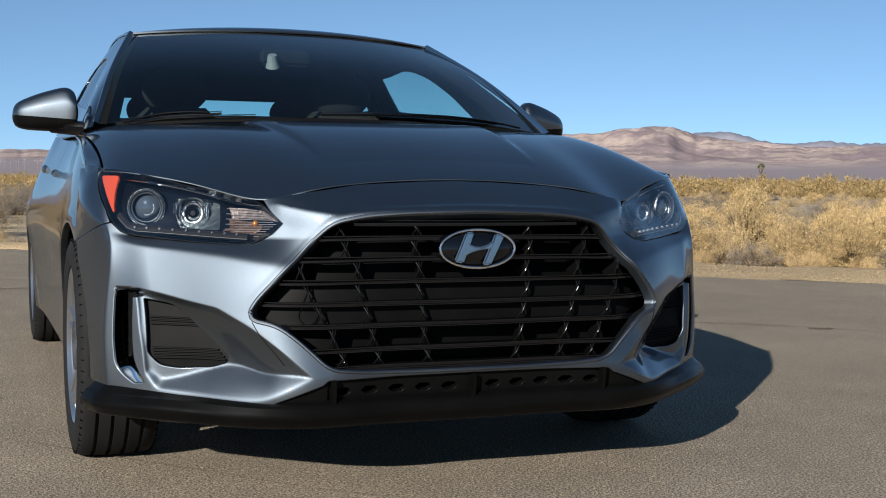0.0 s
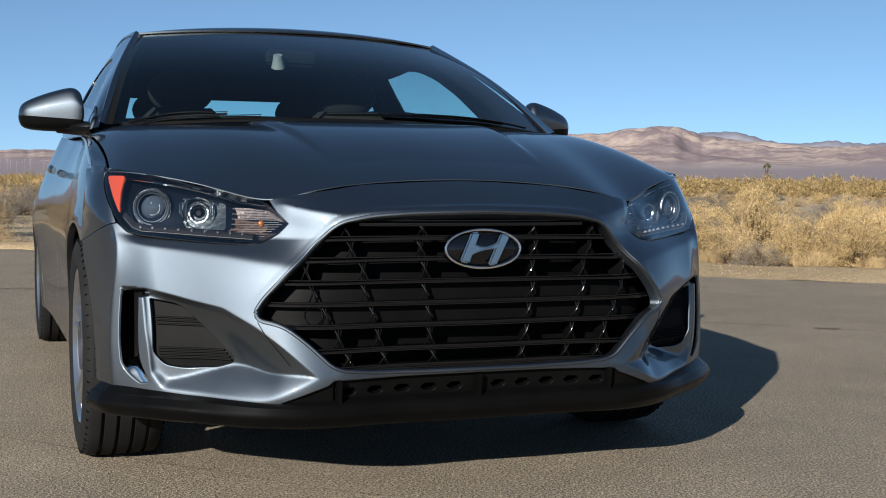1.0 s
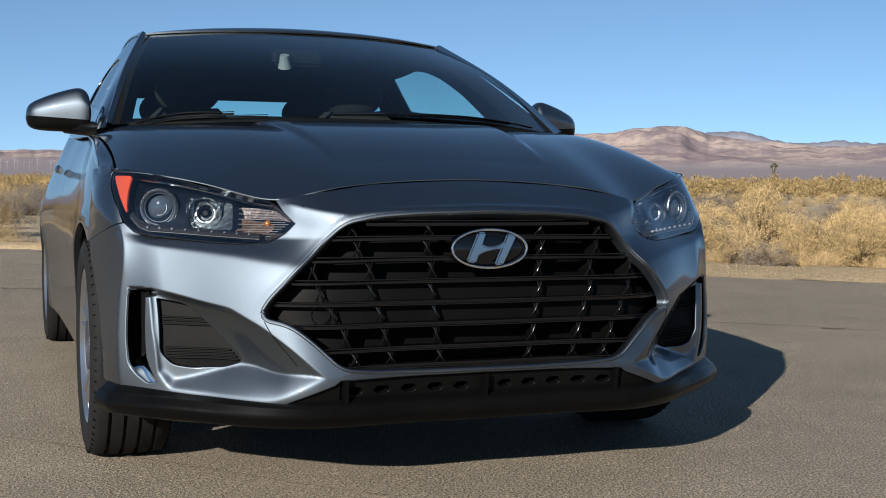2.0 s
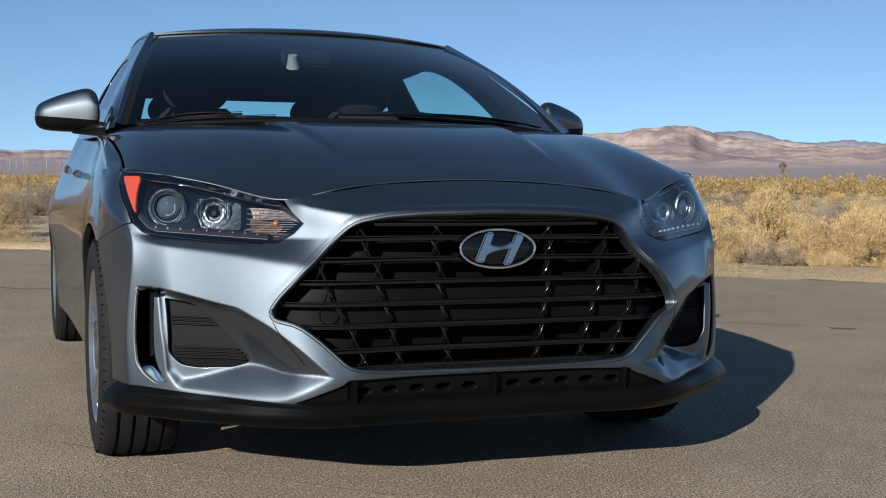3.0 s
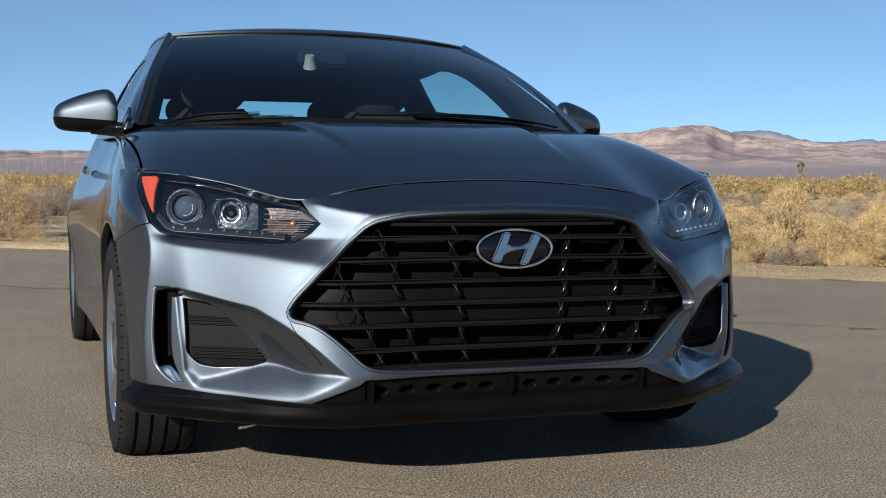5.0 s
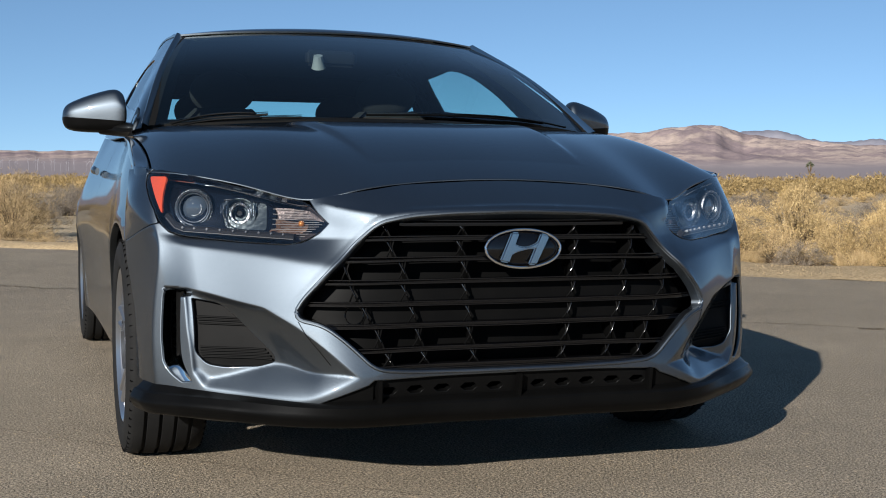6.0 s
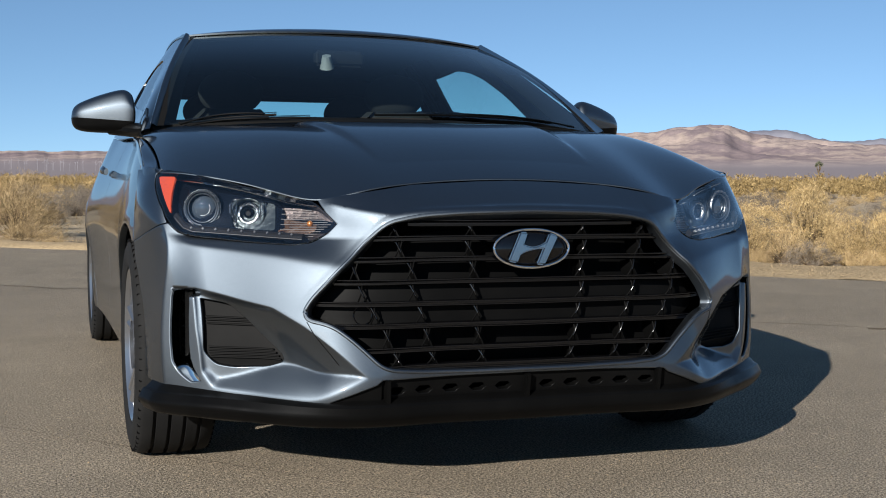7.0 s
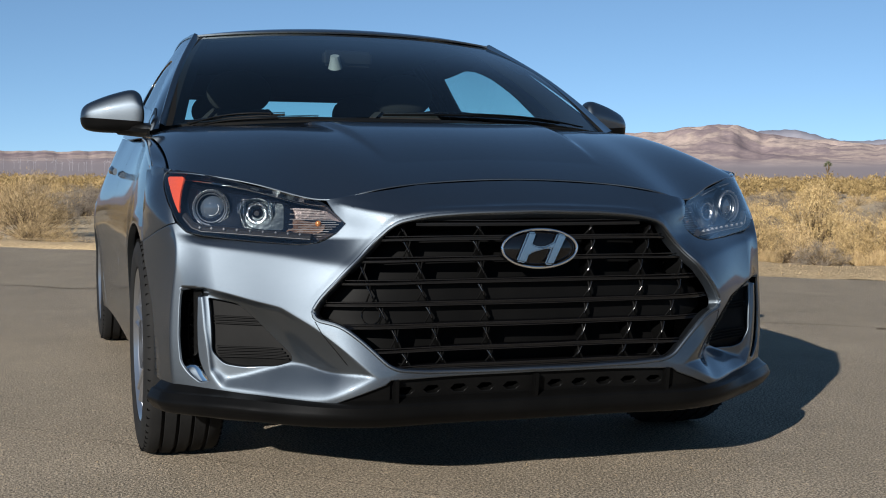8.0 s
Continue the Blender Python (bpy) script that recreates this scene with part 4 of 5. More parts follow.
part("round_cover", tube([cm @ Vector((.0225 * math.cos(a), 0, .0225 * math.sin(a))) for a in np.linspace(0, 2 * math.pi, 41)], .0012, 6), GLOSS_BLACK, grille, "round cover in the closed panel")
WEB = {0: (.15, .345), 1: (.155, .33), 2: (.145, .30, .44), 3: (.145, .295, .42), 4: (.135, .275, .39), 5: (.13, .26, .36), 6: (.12, .245, .335)}
for row, us in WEB.items():
    zt, zb = BARS[row] - .005, BARS[row + 1] + .005
    zm = zt * .55 + zb * .45
    for u0 in us:
        for s in (1, -1):
            u = s * u0
            arms = [[(u + s * .016, zt, .028), (u + s * .008, zt * .8 + zm * .2, .021), (u, zm, .0165)], [(u, zt, .024), (u, (zt + zm) / 2, .019), (u, zm, .0165)],
                    [(u, zm, .0165), (u - .006, zm * .4 + zb * .6, .021), (u - .010, zb, .028)], [(u, zm, .0165), (u + .007, zm * .4 + zb * .6, .021), (u + .013, zb, .028)]]
            web = part("web", fuse(*[tube([on_nose(*p) for p in arm], .0022, 6) for arm in arms]), DARK, grille)
            # the glint round each node is put in as a thin, glossier rod
            glint = [arms[0][1], arms[0][2], (u - s * .004, zm * .6 + zb * .4, .0185)]
            part("web_edge", tube([on_nose(a, z, d - .004) for a, z, d in glint], .0014, 8), WEB_GLINT, web)
            if row not in (3, 4):
                # a thin upright wall runs back from the open rows
                P = [[on_nose(u + g, z, d) for d in (.0175, .030, .075)] for z, g in ((zt, .006), (zm, .0015), (zb, .012))]
                V, F = grid_mesh(np.array(P))
                part("web_wall", solid(V, F, .003), DARK, web)

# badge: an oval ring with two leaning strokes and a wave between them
bm_m = nose_frame(0, .627, .004)
badge = part("badge", lathe([(0.012, 0), (0.010, .5), (0.004, .92), (0, 1.0)], 48, "y"), GLOSS_BLACK, car, "chrome oval badge on the grille")
for v in badge.data.vertices:
    v.co = Vector((v.co.x * .096, -v.co.y, v.co.z * .046))
badge.matrix_world = bm_m
ring = [(.099 * math.cos(a), -.008, .047 * math.sin(a)) for a in np.linspace(0, 2 * math.pi, 65)]
part("ring", tube([bm_m @ Vector(p) for p in ring], .0036, 10), CHROME, badge, "chrome ring")


def plate(poly, thick, m, bevel=.004):
    bm = bmesh.new()
    lo = [bm.verts.new((x, 0, z)) for x, z in poly]
    f = bm.faces.new(lo)
    r = bmesh.ops.extrude_face_region(bm, geom=[f])
    bmesh.ops.translate(bm, verts=[v for v in r["geom"] if isinstance(v, bmesh.types.BMVert)], vec=(0, -thick, 0))
    bmesh.ops.recalc_face_normals(bm, faces=bm.faces)
    if bevel:
        bmesh.ops.bevel(bm, geom=bm.edges[:], offset=bevel, segments=3, affect="EDGES")
    bmesh.ops.transform(bm, matrix=m, verts=bm.verts)
    return bm


BADGE_CHROME = material("polished_badge", (0.33, 0.35, 0.38), 0.12, 1.0)
mb = bm_m @ pose(0, -.010, 0)
part("stroke", plate([(-.066, -.031), (-.041, -.036), (-.012, .040), (-.034, .041)], .010, mb), BADGE_CHROME, badge)
part("stroke", plate([(.008, -.041), (.031, -.041), (.068, .031), (.044, .038)], .010, mb), BADGE_CHROME, badge)
wave_hi = curve([(-.034, .018), (-.018, .008), (.003, .004), (.025, .011), (.050, .026)], 12)
wave_lo = curve([(.042, -.005), (.022, -.001), (-.001, -.004), (-.024, -.011), (-.048, -.025)], 12)
part("stroke", plate([tuple(p) for p in np.vstack([wave_lo, wave_hi])[::-1]], .009, mb, .003), BADGE_CHROME, badge)

# lower intake: plate with six-sided holes between three fins
cells = []
for k in range(-5, 6):
    if k:
        c = math.copysign(.060 + .068 * (abs(k) - 1), k)
        cells.append(np.array([(c + .024 * math.cos(a), .281 + .014 * math.sin(a)) for a in np.linspace(0, 2 * math.pi, 6, endpoint=False)]))
frame_loop = dense([(-.38, .262), (.38, .262), (.38, .316), (-.38, .316)])
intake = part("lower_intake", trimmed(lambda q: nose_face(q, .018, True), [frame_loop] + cells, .02, .02, .0025), rough_plastic("intake_plastic", 0.0025, 0.4, 300, 0.15, 0.09), car, "black honeycomb lower intake")
part("intake_back", trimmed(lambda q: nose_face(q, .07, True), [dense([(-.42, .235), (.42, .235), (.42, .33), (-.42, .33)])], .04, .004, .001), DARK, intake)
for u in (-.36, 0, .36):
    m = nose_frame(u, .285, .03)
    part("fin", box(bmesh.new(), (-.006, -.034, -.030), (.006, .02, .030), .002, 2, m), BLACK, intake)

# pocket inserts and slots beside the grille
def insert_depth(q):
    """The insert lies shallow beside the blade and dips at its foot."""
    return .068 - .26 * (np.abs(q[:, 0]) - .64) + .45 * np.maximum(.35 - q[:, 1], 0)


for s in (1, -1):
    ins = part("bumper_insert", trimmed(lambda q: nose_face(q, insert_depth(q), True), [((pocket_panel - pocket_panel.mean(0)) * 1.12 + pocket_panel.mean(0)) * [s, 1]], .006, .01, .001), INSERT, car, "charcoal plastic insert with raised ribs")
    for z, a, b in ((.452, .840, .712), (.444, .840, .704), (.435, .840, .697), (.376, .838, .660), (.368, .838, .654), (.360, .836, .648), (.352, .832, .645)):
        u = np.linspace(a, b, 12) * s
        P = np.c_[u, np.full(12, z)]
        P = nose_face(P, insert_depth(P) - .004, True)
        part("rib", tube(P, .003, 6, (.0095, .0036)), INSERT, ins)
    part("slot_back", trimmed(lambda q: nose_face(q, .06, True), [dense([(s * .872, .32), (s * .925, .32), (s * .918, .525), (s * .868, .525)])], .02, .003, .001), DARK, car)
    seam_uv = curve([(s * .537, .452, 0), (s * .525, .425, 0), (s * .508, .395, 0), (s * .478, .352, 0)], 24)[:, :2]
    part("corner_seam", tube(nose_face(seam_uv, .0004), .0013, 6), DARK, car)


def blade_valley(s):
    """The painted hollow behind the upright blade: deep above, running out to the rim at its foot."""
    P = []
    for z in np.linspace(.278, .520, 50):
        a = np.interp(z, [.278, .31, .34, .38, .44, .50, .52], [.838, .853, .864, .8675, .866, .859, .858])
        b = np.interp(z, [.278, .301, .330, .36, .52], [.868, .893, .906, .901, .901])
        f, g = np.clip((z - .276) / .07, 0, 1) ** .8, np.clip((.350 - z) / .04, 0, 1)
        row = []
        for t in np.linspace(0, 1, 14):
            d = .004 + f * .050 * (t - g * t ** 4 * .95) ** .9 if t else .003
            row.append(nose_face([(s * (a + (b - a) * t), z)], d, True)[0])
        P.append(row)
    V, F = grid_mesh(np.array(P), flip=s > 0)
    return part("blade_valley", (V, F), PAINT, car)


for s in (1, -1):
    blade_valley(s)
    part("corner_liner", trimmed(lambda q: nose_face(q, .10, True), [dense([(s * .50, .24), (s * 1.0, .24), (s * 1.0, .60), (s * .50, .60)])], .05, .004, .001), DARK, car)


# ---- headlights ----
def small_sphere(r, m, squash=1.0):
    bm = bmesh.new()
    bmesh.ops.create_uvsphere(bm, u_segments=24, v_segments=14, radius=r)
    bmesh.ops.transform(bm, matrix=m @ Matrix.Diagonal((1, squash, 1, 1)), verts=bm.verts)
    return bm


def moved(bm, m):
    bmesh.ops.transform(bm, matrix=m, verts=bm.verts)
    return bm


HOUSING = material("dark_lamp_bezel", (0.0025, 0.003, 0.0045), 0.1, 0.0, 0.15)
LAMP_GLASS = material("projector_glass", (0.035, 0.045, 0.058), 0.03, 0.0, 1.0, 0.0, 0.7)


def facets(name, col, scale, rough, strength):
    """Moulded chrome: small prisms that each catch the light their own way."""
    m = material(name, col, rough, 1.0)
    n, l, b = nodes(m)
    v = noise_tex(m, scale, kind="ShaderNodeTexVoronoi")
    w = noise_tex(m, scale * 2.6, kind="ShaderNodeTexVoronoi")
    l.new(bump(m, mixed(m, 0.35, v.outputs["Distance"], w.outputs["Distance"]), strength, 0.008), b.inputs["Normal"])
    return m


FACET = facets("faceted_chrome", (0.27, 0.29, 0.30), 110, 0.24, 0.16)
SPARKLE = facets("prism_ring", (0.5, 0.52, 0.54), 120, 0.2, 0.4)
AMBER_FACET = facets("amber_prisms", (0.24, 0.10, 0.045), 90, 0.42, 0.10)
_c = noise_tex(AMBER_FACET, 60, 4, 0.7)
nodes(AMBER_FACET)[1].new(ramp(AMBER_FACET, _c.outputs[0], [(0.36, (0.075, 0.05, 0.042)), (0.5, (0.125, 0.070, 0.046)), (0.66, (0.18, 0.14, 0.12))]), nodes(AMBER_FACET)[2].inputs["Base Color"])
LED_CELL = material("led_cell", (0.085, 0.085, 0.09), 0.3, 0.0)
RING = facets("bright_ring", (0.28, 0.29, 0.31), 120, 0.42, 0.15)
PRISM = facets("clear_prisms", (0.13, 0.105, 0.098), 80, 0.38, 0.14)
RIB = material("clear_rib", (0.33, 0.30, 0.28), 0.3, 0.7)
PLATE = facets("smoked_reflector_plate", (0.13, 0.15, 0.155), 90, 0.28, 0.14)
LED = material("clear_led_strip", (0.010, 0.009, 0.009), 0.3, 0.0, 0.1, spec=0.25)
AMBER_BULB = material("amber_bulb", (0.42, 0.15, 0.035), 0.2, 0.4, 1.0)


def headlight(s):
    loop = rounded([(u * s, z, .018) for u, z in LAMP], .012)
    wall_o = nose_face(loop, .004 + lamp_sink(loop), True)
    wall_i = nose_face((loop - loop.mean(0)) * [1.0, 1.05] + loop.mean(0), .050, True)
    c = wall_i.mean(0)
    V, F = grid_mesh(np.concatenate([np.array([wall_o, wall_i]), np.array([wall_o, wall_i])[:, :1]], 1))
    vb, fb, _ = trimmed(lambda q: nose_face(q, .050, True), [(loop - loop.mean(0)) * [1.0, 1.05] + loop.mean(0)], .03, .004, .001)
    n0 = len(V)
    bm = solid(np.vstack([V, vb]), list(F) + [tuple(i + n0 for i in f) for f in fb], .002)
    lamp = part("headlight", bm, HOUSING, car, "headlight with projector, chrome reflector and amber indicator")
    # bezel steps inside
    bez = rounded([(s * u, z, .02) for u, z in ((.905, .803), (.79, .780), (.645, .748), (.63, .66), (.84, .668), (.895, .715))], .012)
    r1 = rounded([(s * .818 + .052 * math.cos(a), .737 + .052 * math.sin(a), .01) for a in np.linspace(0, 2 * math.pi, 20, endpoint=False)], .01)
    r2 = rounded([(s * .757, .760, .012), (s * .660, .754, .012), (s * .656, .682, .012), (s * .752, .680, .012)], .008)
    part("bezel", trimmed(lambda q: nose_face(q, .040, True), [bez, r1, r2], .02, .03, .004), HOUSING, lamp)
    m = nose_frame(s * .818, .737, .045)
    # projectors look straight ahead, not along the skin
    m = Matrix.Translation(m.translation) @ Matrix.Rotation(s * radians(22), 4, "Z") @ Matrix.Scale(.94, 4)
    part("projector_ring", moved(lathe([(-.016, .0490), (-.0195, .0470), (-.0175, .0440), (-.012, .0450), (-.013, .0485), (-.016, .0490)], 64, "y"), m), RING, lamp, "bright projector ring")
    part("projector_shroud", moved(lathe([(-.013, .052), (-.012, .0485), (-.011, .0445), (-.004, .0415), (.004, .0385), (.02, .037), (.02, .052), (-.013, .052)], 56, "y"), m), FACET, lamp, "satin shroud")
    part("shroud_ring", moved(lathe([(-.010, .0415), (-.0135, .0398), (-.012, .0375), (-.007, .0390), (-.010, .0415)], 56, "y"), m), RING, lamp)
    for k in range(18):
        t = radians(20 * k + 8)
        part("ring_tick", box(bmesh.new(), (-.0008, -.0195, .0478), (.0008, -.013, .0503), 0, 1, m @ Matrix.Rotation(t, 4, "Y")), LED_CELL, lamp)
    part("projector_lens", small_sphere(.037, m @ pose(0, .010, 0), .55), LAMP_GLASS, lamp, "glass projector lens")
    # the highlight on the projector glass, put in as a thin bright arc
    arc = [m @ Vector((.0205 * math.cos(a), -.0085, .0205 * math.sin(a))) for a in np.linspace(-1.9, .5, 20)]
    part("inner_arc", tube(arc, .0011, 6), RING, lamp)
    m = nose_frame(s * .717, .725, .045)
    m = Matrix.Translation(m.translation) @ Matrix.Rotation(s * radians(20), 4, "Z")
    part("reflector", moved(lathe([(-.016, .043), (.004, .038), (.020, .027), (.028, .012), (.029, 0)], 28, "y"), m @ Matrix.Diagonal((.98, 1, .92, 1))), FACET, lamp, "faceted chrome reflector")
    part("reflector_plate", trimmed(lambda q: nose_face(q, .048, True), [(r2 - r2.mean(0)) * 1.05 + r2.mean(0)], .01, .002, .001), PLATE, lamp)
    part("bulb_shield", moved(lathe([(-.012, .0), (-.012, .006), (-.006, .0085), (.02, .0085)], 20, "y"), m), LED, lamp)
    part("bulb_collar", moved(lathe([(-.004, .0085), (-.008, .0110), (-.004, .0135), (.006, .0145)], 24, "y"), m), HOUSING, lamp)
    part("bulb_ring", moved(lathe([(-.006, .0185), (-.012, .0215), (-.013, .0255), (-.008, .0295), (-.002, .030)], 40, "y"), m), SPARKLE, lamp)
    for k in range(6):
        for e in (-1, 1):
            x = e * (.030 + .0042 * k)
            hz = .034 - .0022 * k
            d = -.008 + .003 * k
            part("reflector_rib", tube([(m @ Vector((x, d, -hz))), (m @ Vector((x, d - .004, 0))), (m @ Vector((x, d, hz)))], .0012, 6), SPARKLE if k % 2 else FACET, lamp)
    # indicator: moulded prisms, clear above and amber below, behind fine ribs
    rows = []
    for z, d in ((.742, .046), (.70, .054), (.656, .046)):
        rows.append([on_nose(s * u, z - (.02 if u < .55 and z > .73 else 0), d) for u in (.655, .61, .56, .51)])
    strip(rows, 18, PRISM, "indicator_reflector", .002, lamp, m=12)
    part("indicator_prisms", trimmed(lambda q: nose_face(q, .040, True), [rounded([(s * .652, .714, .008), (s * .60, .708, .01), (s * .555, .700, .008), (s * .562, .682, .008), (s * .60, .672, .008), (s * .652, .668, .008)], .008)], .01, .003, .001), AMBER_FACET, lamp, "amber prisms")
    part("indicator_bulb", small_sphere(.008, nose_frame(s * .572, .700, .034)), AMBER_BULB, lamp, "amber bulb")
    for k, z in enumerate(np.linspace(.736, .662, 13)):
        end = .518 + .016 * abs(k - 6) / 1.9
        u = np.linspace(.645 - .022 * (k % 2), end, 10)
        part("indicator_rib", tube(nose_row(s * u, z, .0375), .0008, 6), RIB, lamp)
    amber = rounded([(s * .972, .801, .006), (s * .896, .801, .008), (s * .895, .777, .02), (s * .893, .748, .02), (s * .891, .710, .002), (s * .904, .732, .02), (s * .932, .767, .02)], .006)
    if s < 0:
        part("side_reflector", trimmed(lambda q: nose_face(q, .005, True), [amber], .012, .006, .002), AMBER, lamp, "amber-red side reflector")
    u = np.r_[np.linspace(.882, .862, 6), np.linspace(.838, .575, 20)]
    z = np.r_[np.linspace(.706, .680, 6), np.linspace(.671, .659, 20)]
    part("light_strip", tube(np.array([on_nose(s * a, b, .018) for a, b in zip(u, z)]), .006, 8, (.016, .018)), LED, lamp, "clear strip of small lamps")
    part("strip_edge", tube(np.array([on_nose(s * a, b - .008, .010) for a, b in zip(u, z)]), .0008, 6), RIB, lamp)
    for a in np.linspace(.838, .60, 9):
        m = nose_frame(s * a, .660 + (a - .575) * .046, .006)
        part("led", fuse(box(bmesh.new(), (-.0032, -.001, -.0010), (.0032, .004, .0010), 0, 1, m), box(bmesh.new(), (-.0010, -.0015, -.0032), (.0010, .004, .0032), 0, 1, m)), LED_CELL, lamp)
    lens = part("lens", trimmed(lambda q: nose_face(q, .001 + lamp_sink(q), True), [loop], .014, .012, .002), LENS, lamp, "clear polycarbonate lens")
    lens.visible_shadow = False
    part("gasket", tube(np.vstack([nose_face(loop, .004 + lamp_sink(loop), True), nose_face(loop[:1], .004 + lamp_sink(loop[:1]), True)]), .002, 6), DARK, lamp)


headlight(1)
headlight(-1)


# ---- wheels ----
def tyre_profile(w, r):
    p = [(-w * .40, r * .68), (-w * .47, r * .72), (-w * .5, r * .80), (-w * .49, r * .90), (-w * .45, r * .965), (-w * .40, r * .988)]
    for g in (-.27, -.09, .09, .27):
        c = g * w
        p += [(c - .0055, r * (1 - .10 * abs(g) ** 2)), (c - .0045, r - .0115), (c + .0045, r - .0115), (c + .0055, r * (1 - .10 * abs(g) ** 2))]
    return p + [(-a, b) for a, b in p[5::-1]]


def wheel(at):
    x, y, z = at
    s = 1 if x > 0 else -1
    hub = part("wheel", moved(lathe([(-.02, 0), (-.02, .06), (-.03, .07), (.06, .07)], 32), pose(x + s * .04, y, z, 0, 0, 180 if s < 0 else 0)), ALLOY, car, "alloy wheel with a low tyre")
    part("tyre", moved(lathe(tyre_profile(.225, .315), 128), pose(x, y, z)), RUBBER, hub, "black rubber tyre with four grooves")
    rimp = [(s * .085, .222), (s * .100, .226), (s * .104, .219), (s * .092, .205), (s * .05, .198), (-s * .09, .200), (-s * .095, .218)]
    part("rim", moved(lathe(rimp, 72), pose(x, y, z)), ALLOY, hub)
    for k in range(5):
        for d in (-7, 7):
            a = radians(72 * k + d + 18)
            P = [(x + s * dx, y + r * math.cos(a), z + r * math.sin(a)) for r, dx in ((.05, .066), (.10, .075), (.16, .082), (.205, .088))]
            part("spoke", tube(P, .011, 8, (.024, .022)), ALLOY, hub)
    part("brake_disc", moved(lathe([(0, .07), (0, .15), (-.02, .15), (-.02, .07)], 40), pose(x + s * .02, y, z)), SATIN, hub)
    # shoulder sipes
    b = bmesh.new()
    for k in range(64):
        a = 2 * math.pi * k / 64
        m = pose(x, y, z) @ Matrix.Rotation(a, 4, "X")
        for e in (1, -1):
            box(b, (e * .097 - .008, -.0009, .296), (e * .097 + .008, .0009, .3066), 0, 1, m)
    tagged(part("tread_band", b, DARK, hub), kind="stuff")


for sx in (-1, 1):
    for y in (.86, 3.51):
        wheel((sx * (.797 if y < 1 else .779), y, .314))

# wheel wells and floor keep the light out from below
for sx in (-1, 1):
    for y in (.86, 3.51):
        b = lathe([(sx * .815, .345), (sx * .60, .355), (sx * .58, .0)], 40, "x", .62)
        part("wheel_well", moved(b, pose(0, y, .315, -21)), DARK, car)
part("underbody", box(bmesh.new(), (-.60, .16, .19), (.60, 4.1, .23), .02), DARK, car)
part("underbody", box(bmesh.new(), (-.85, 1.25, .20), (.85, 3.12, .24), .02), DARK, car)
part("engine_bay_wall", box(bmesh.new(), (-.46, .20, .20), (.46, .23, .70), .01), DARK, car)
# unseen box, added to stop sun that leaks in through the grille
part("radiator_shroud", box(bmesh.new(), (-.80, .375, .22), (.80, .40, .66), .01), DARK, car)
part("bulkhead", box(bmesh.new(), (-.80, 1.22, .20), (.80, 1.26, .93), .01), DARK, car)


# ---- mirrors, wipers, handles ----
def door_mirror(s):
    xs = [.824, .829, .838, .860, .90, .945, .985, 1.010, 1.023, 1.029, 1.031]
    lo = [.990, .966, .955, .950, .949, .950, .953, .959, .969, .983, .994]
    hi = [1.036, 1.068, 1.086, 1.097, 1.090, 1.076, 1.060, 1.047, 1.034, 1.018, 1.000]
    dep = [.045, .056, .062, .066, .066, .064, .058, .048, .034, .020, .004]
    w = cardinal(np.arange(len(xs)))(np.linspace(0, len(xs) - 1, 50))
    X, LO, HI, D = (w @ np.array(a) for a in (xs, lo, hi, dep))
    # section: a flat face to the front, a bevel above it, a flat back
    sec = np.array([(.55, .12), (.40, .0), (-.45, .0), (-.84, .10), (-.93, .30), (-1.0, .55), (-.97, .70), (-.60, .93), (-.25, 1.0), (.40, 1.0), (.55, .90)])
    for _ in range(3):
        nx = np.roll(sec, -1, 0)
        sec = np.stack([sec * .75 + nx * .25, sec * .25 + nx * .75], 1).reshape(-1, 2)
    sec = np.vstack([sec, sec[:1]])
    P = []
    for x, l, h, d in zip(X, LO, HI, D):
        P.append([(x * s, 1.63 + d * a + (x - .92) * .30, l + (h - l) * b) for a, b in sec])
    V, F = grid_mesh(np.array(P), flip=s < 0)
    def cut(keep_cap):
        bm = bmesh.new()
        vs = [bm.verts.new(v) for v in V]
        for f in F:
            if len({tuple(np.round(V[i], 6)) for i in f}) == 4:
                bm.faces.new([vs[i] for i in f])
        bmesh.ops.remove_doubles(bm, verts=bm.verts, dist=1e-5)
        bmesh.ops.bisect_plane(bm, geom=bm.verts[:] + bm.edges[:] + bm.faces[:], plane_co=(s * .93, 1.6, .994), plane_no=(-s * .07, 0, 1), clear_inner=keep_cap, clear_outer=not keep_cap)
        bmesh.ops.recalc_face_normals(bm, faces=bm.faces)
        return bm
    base = part("door_mirror", cut(False), BLACK, car, "door mirror with a grey cap over black")
    part("cap", cut(True), PAINT, base, "grey painted cap")
    part("stalk", tube([(s * .90, 1.63, .968), (s * .845, 1.60, .962), (s * .80, 1.54, .955), (s * .765, 1.42, .952), (s * .755, 1.33, .955)], .02, 12, (.085, .050)), BLACK, base)
    part("sail", solid(*grid_mesh(np.array([[(s * .826, 1.34, .93), (s * .805, 1.34, .962)], [(s * .828, 1.50, .93), (s * .792, 1.48, 1.018)], [(s * .828, 1.60, .935), (s * .790, 1.54, 1.035)]])), .008), BLACK, base)
    part("mirror_glass", solid(*grid_mesh(np.array([[(s * .85, 1.668, .965), (s * 1.0, 1.664, .97)], [(s * .85, 1.668, 1.065), (s * .99, 1.664, 1.045)]])), .003), CHROME, base)


door_mirror(1)
door_mirror(-1)

# scuttle and wipers
cow = [(x, y + .02, z - .012) for x, y, z in wb]
strip([[(-x if k < 3 else x, y, z - .012) for k, (x, y, z) in enumerate([rear[5], rear[4], rear[2], rear[0], rear[2], rear[4], rear[5]])], cow], 40, BLACK, "scuttle", .01, m=4)


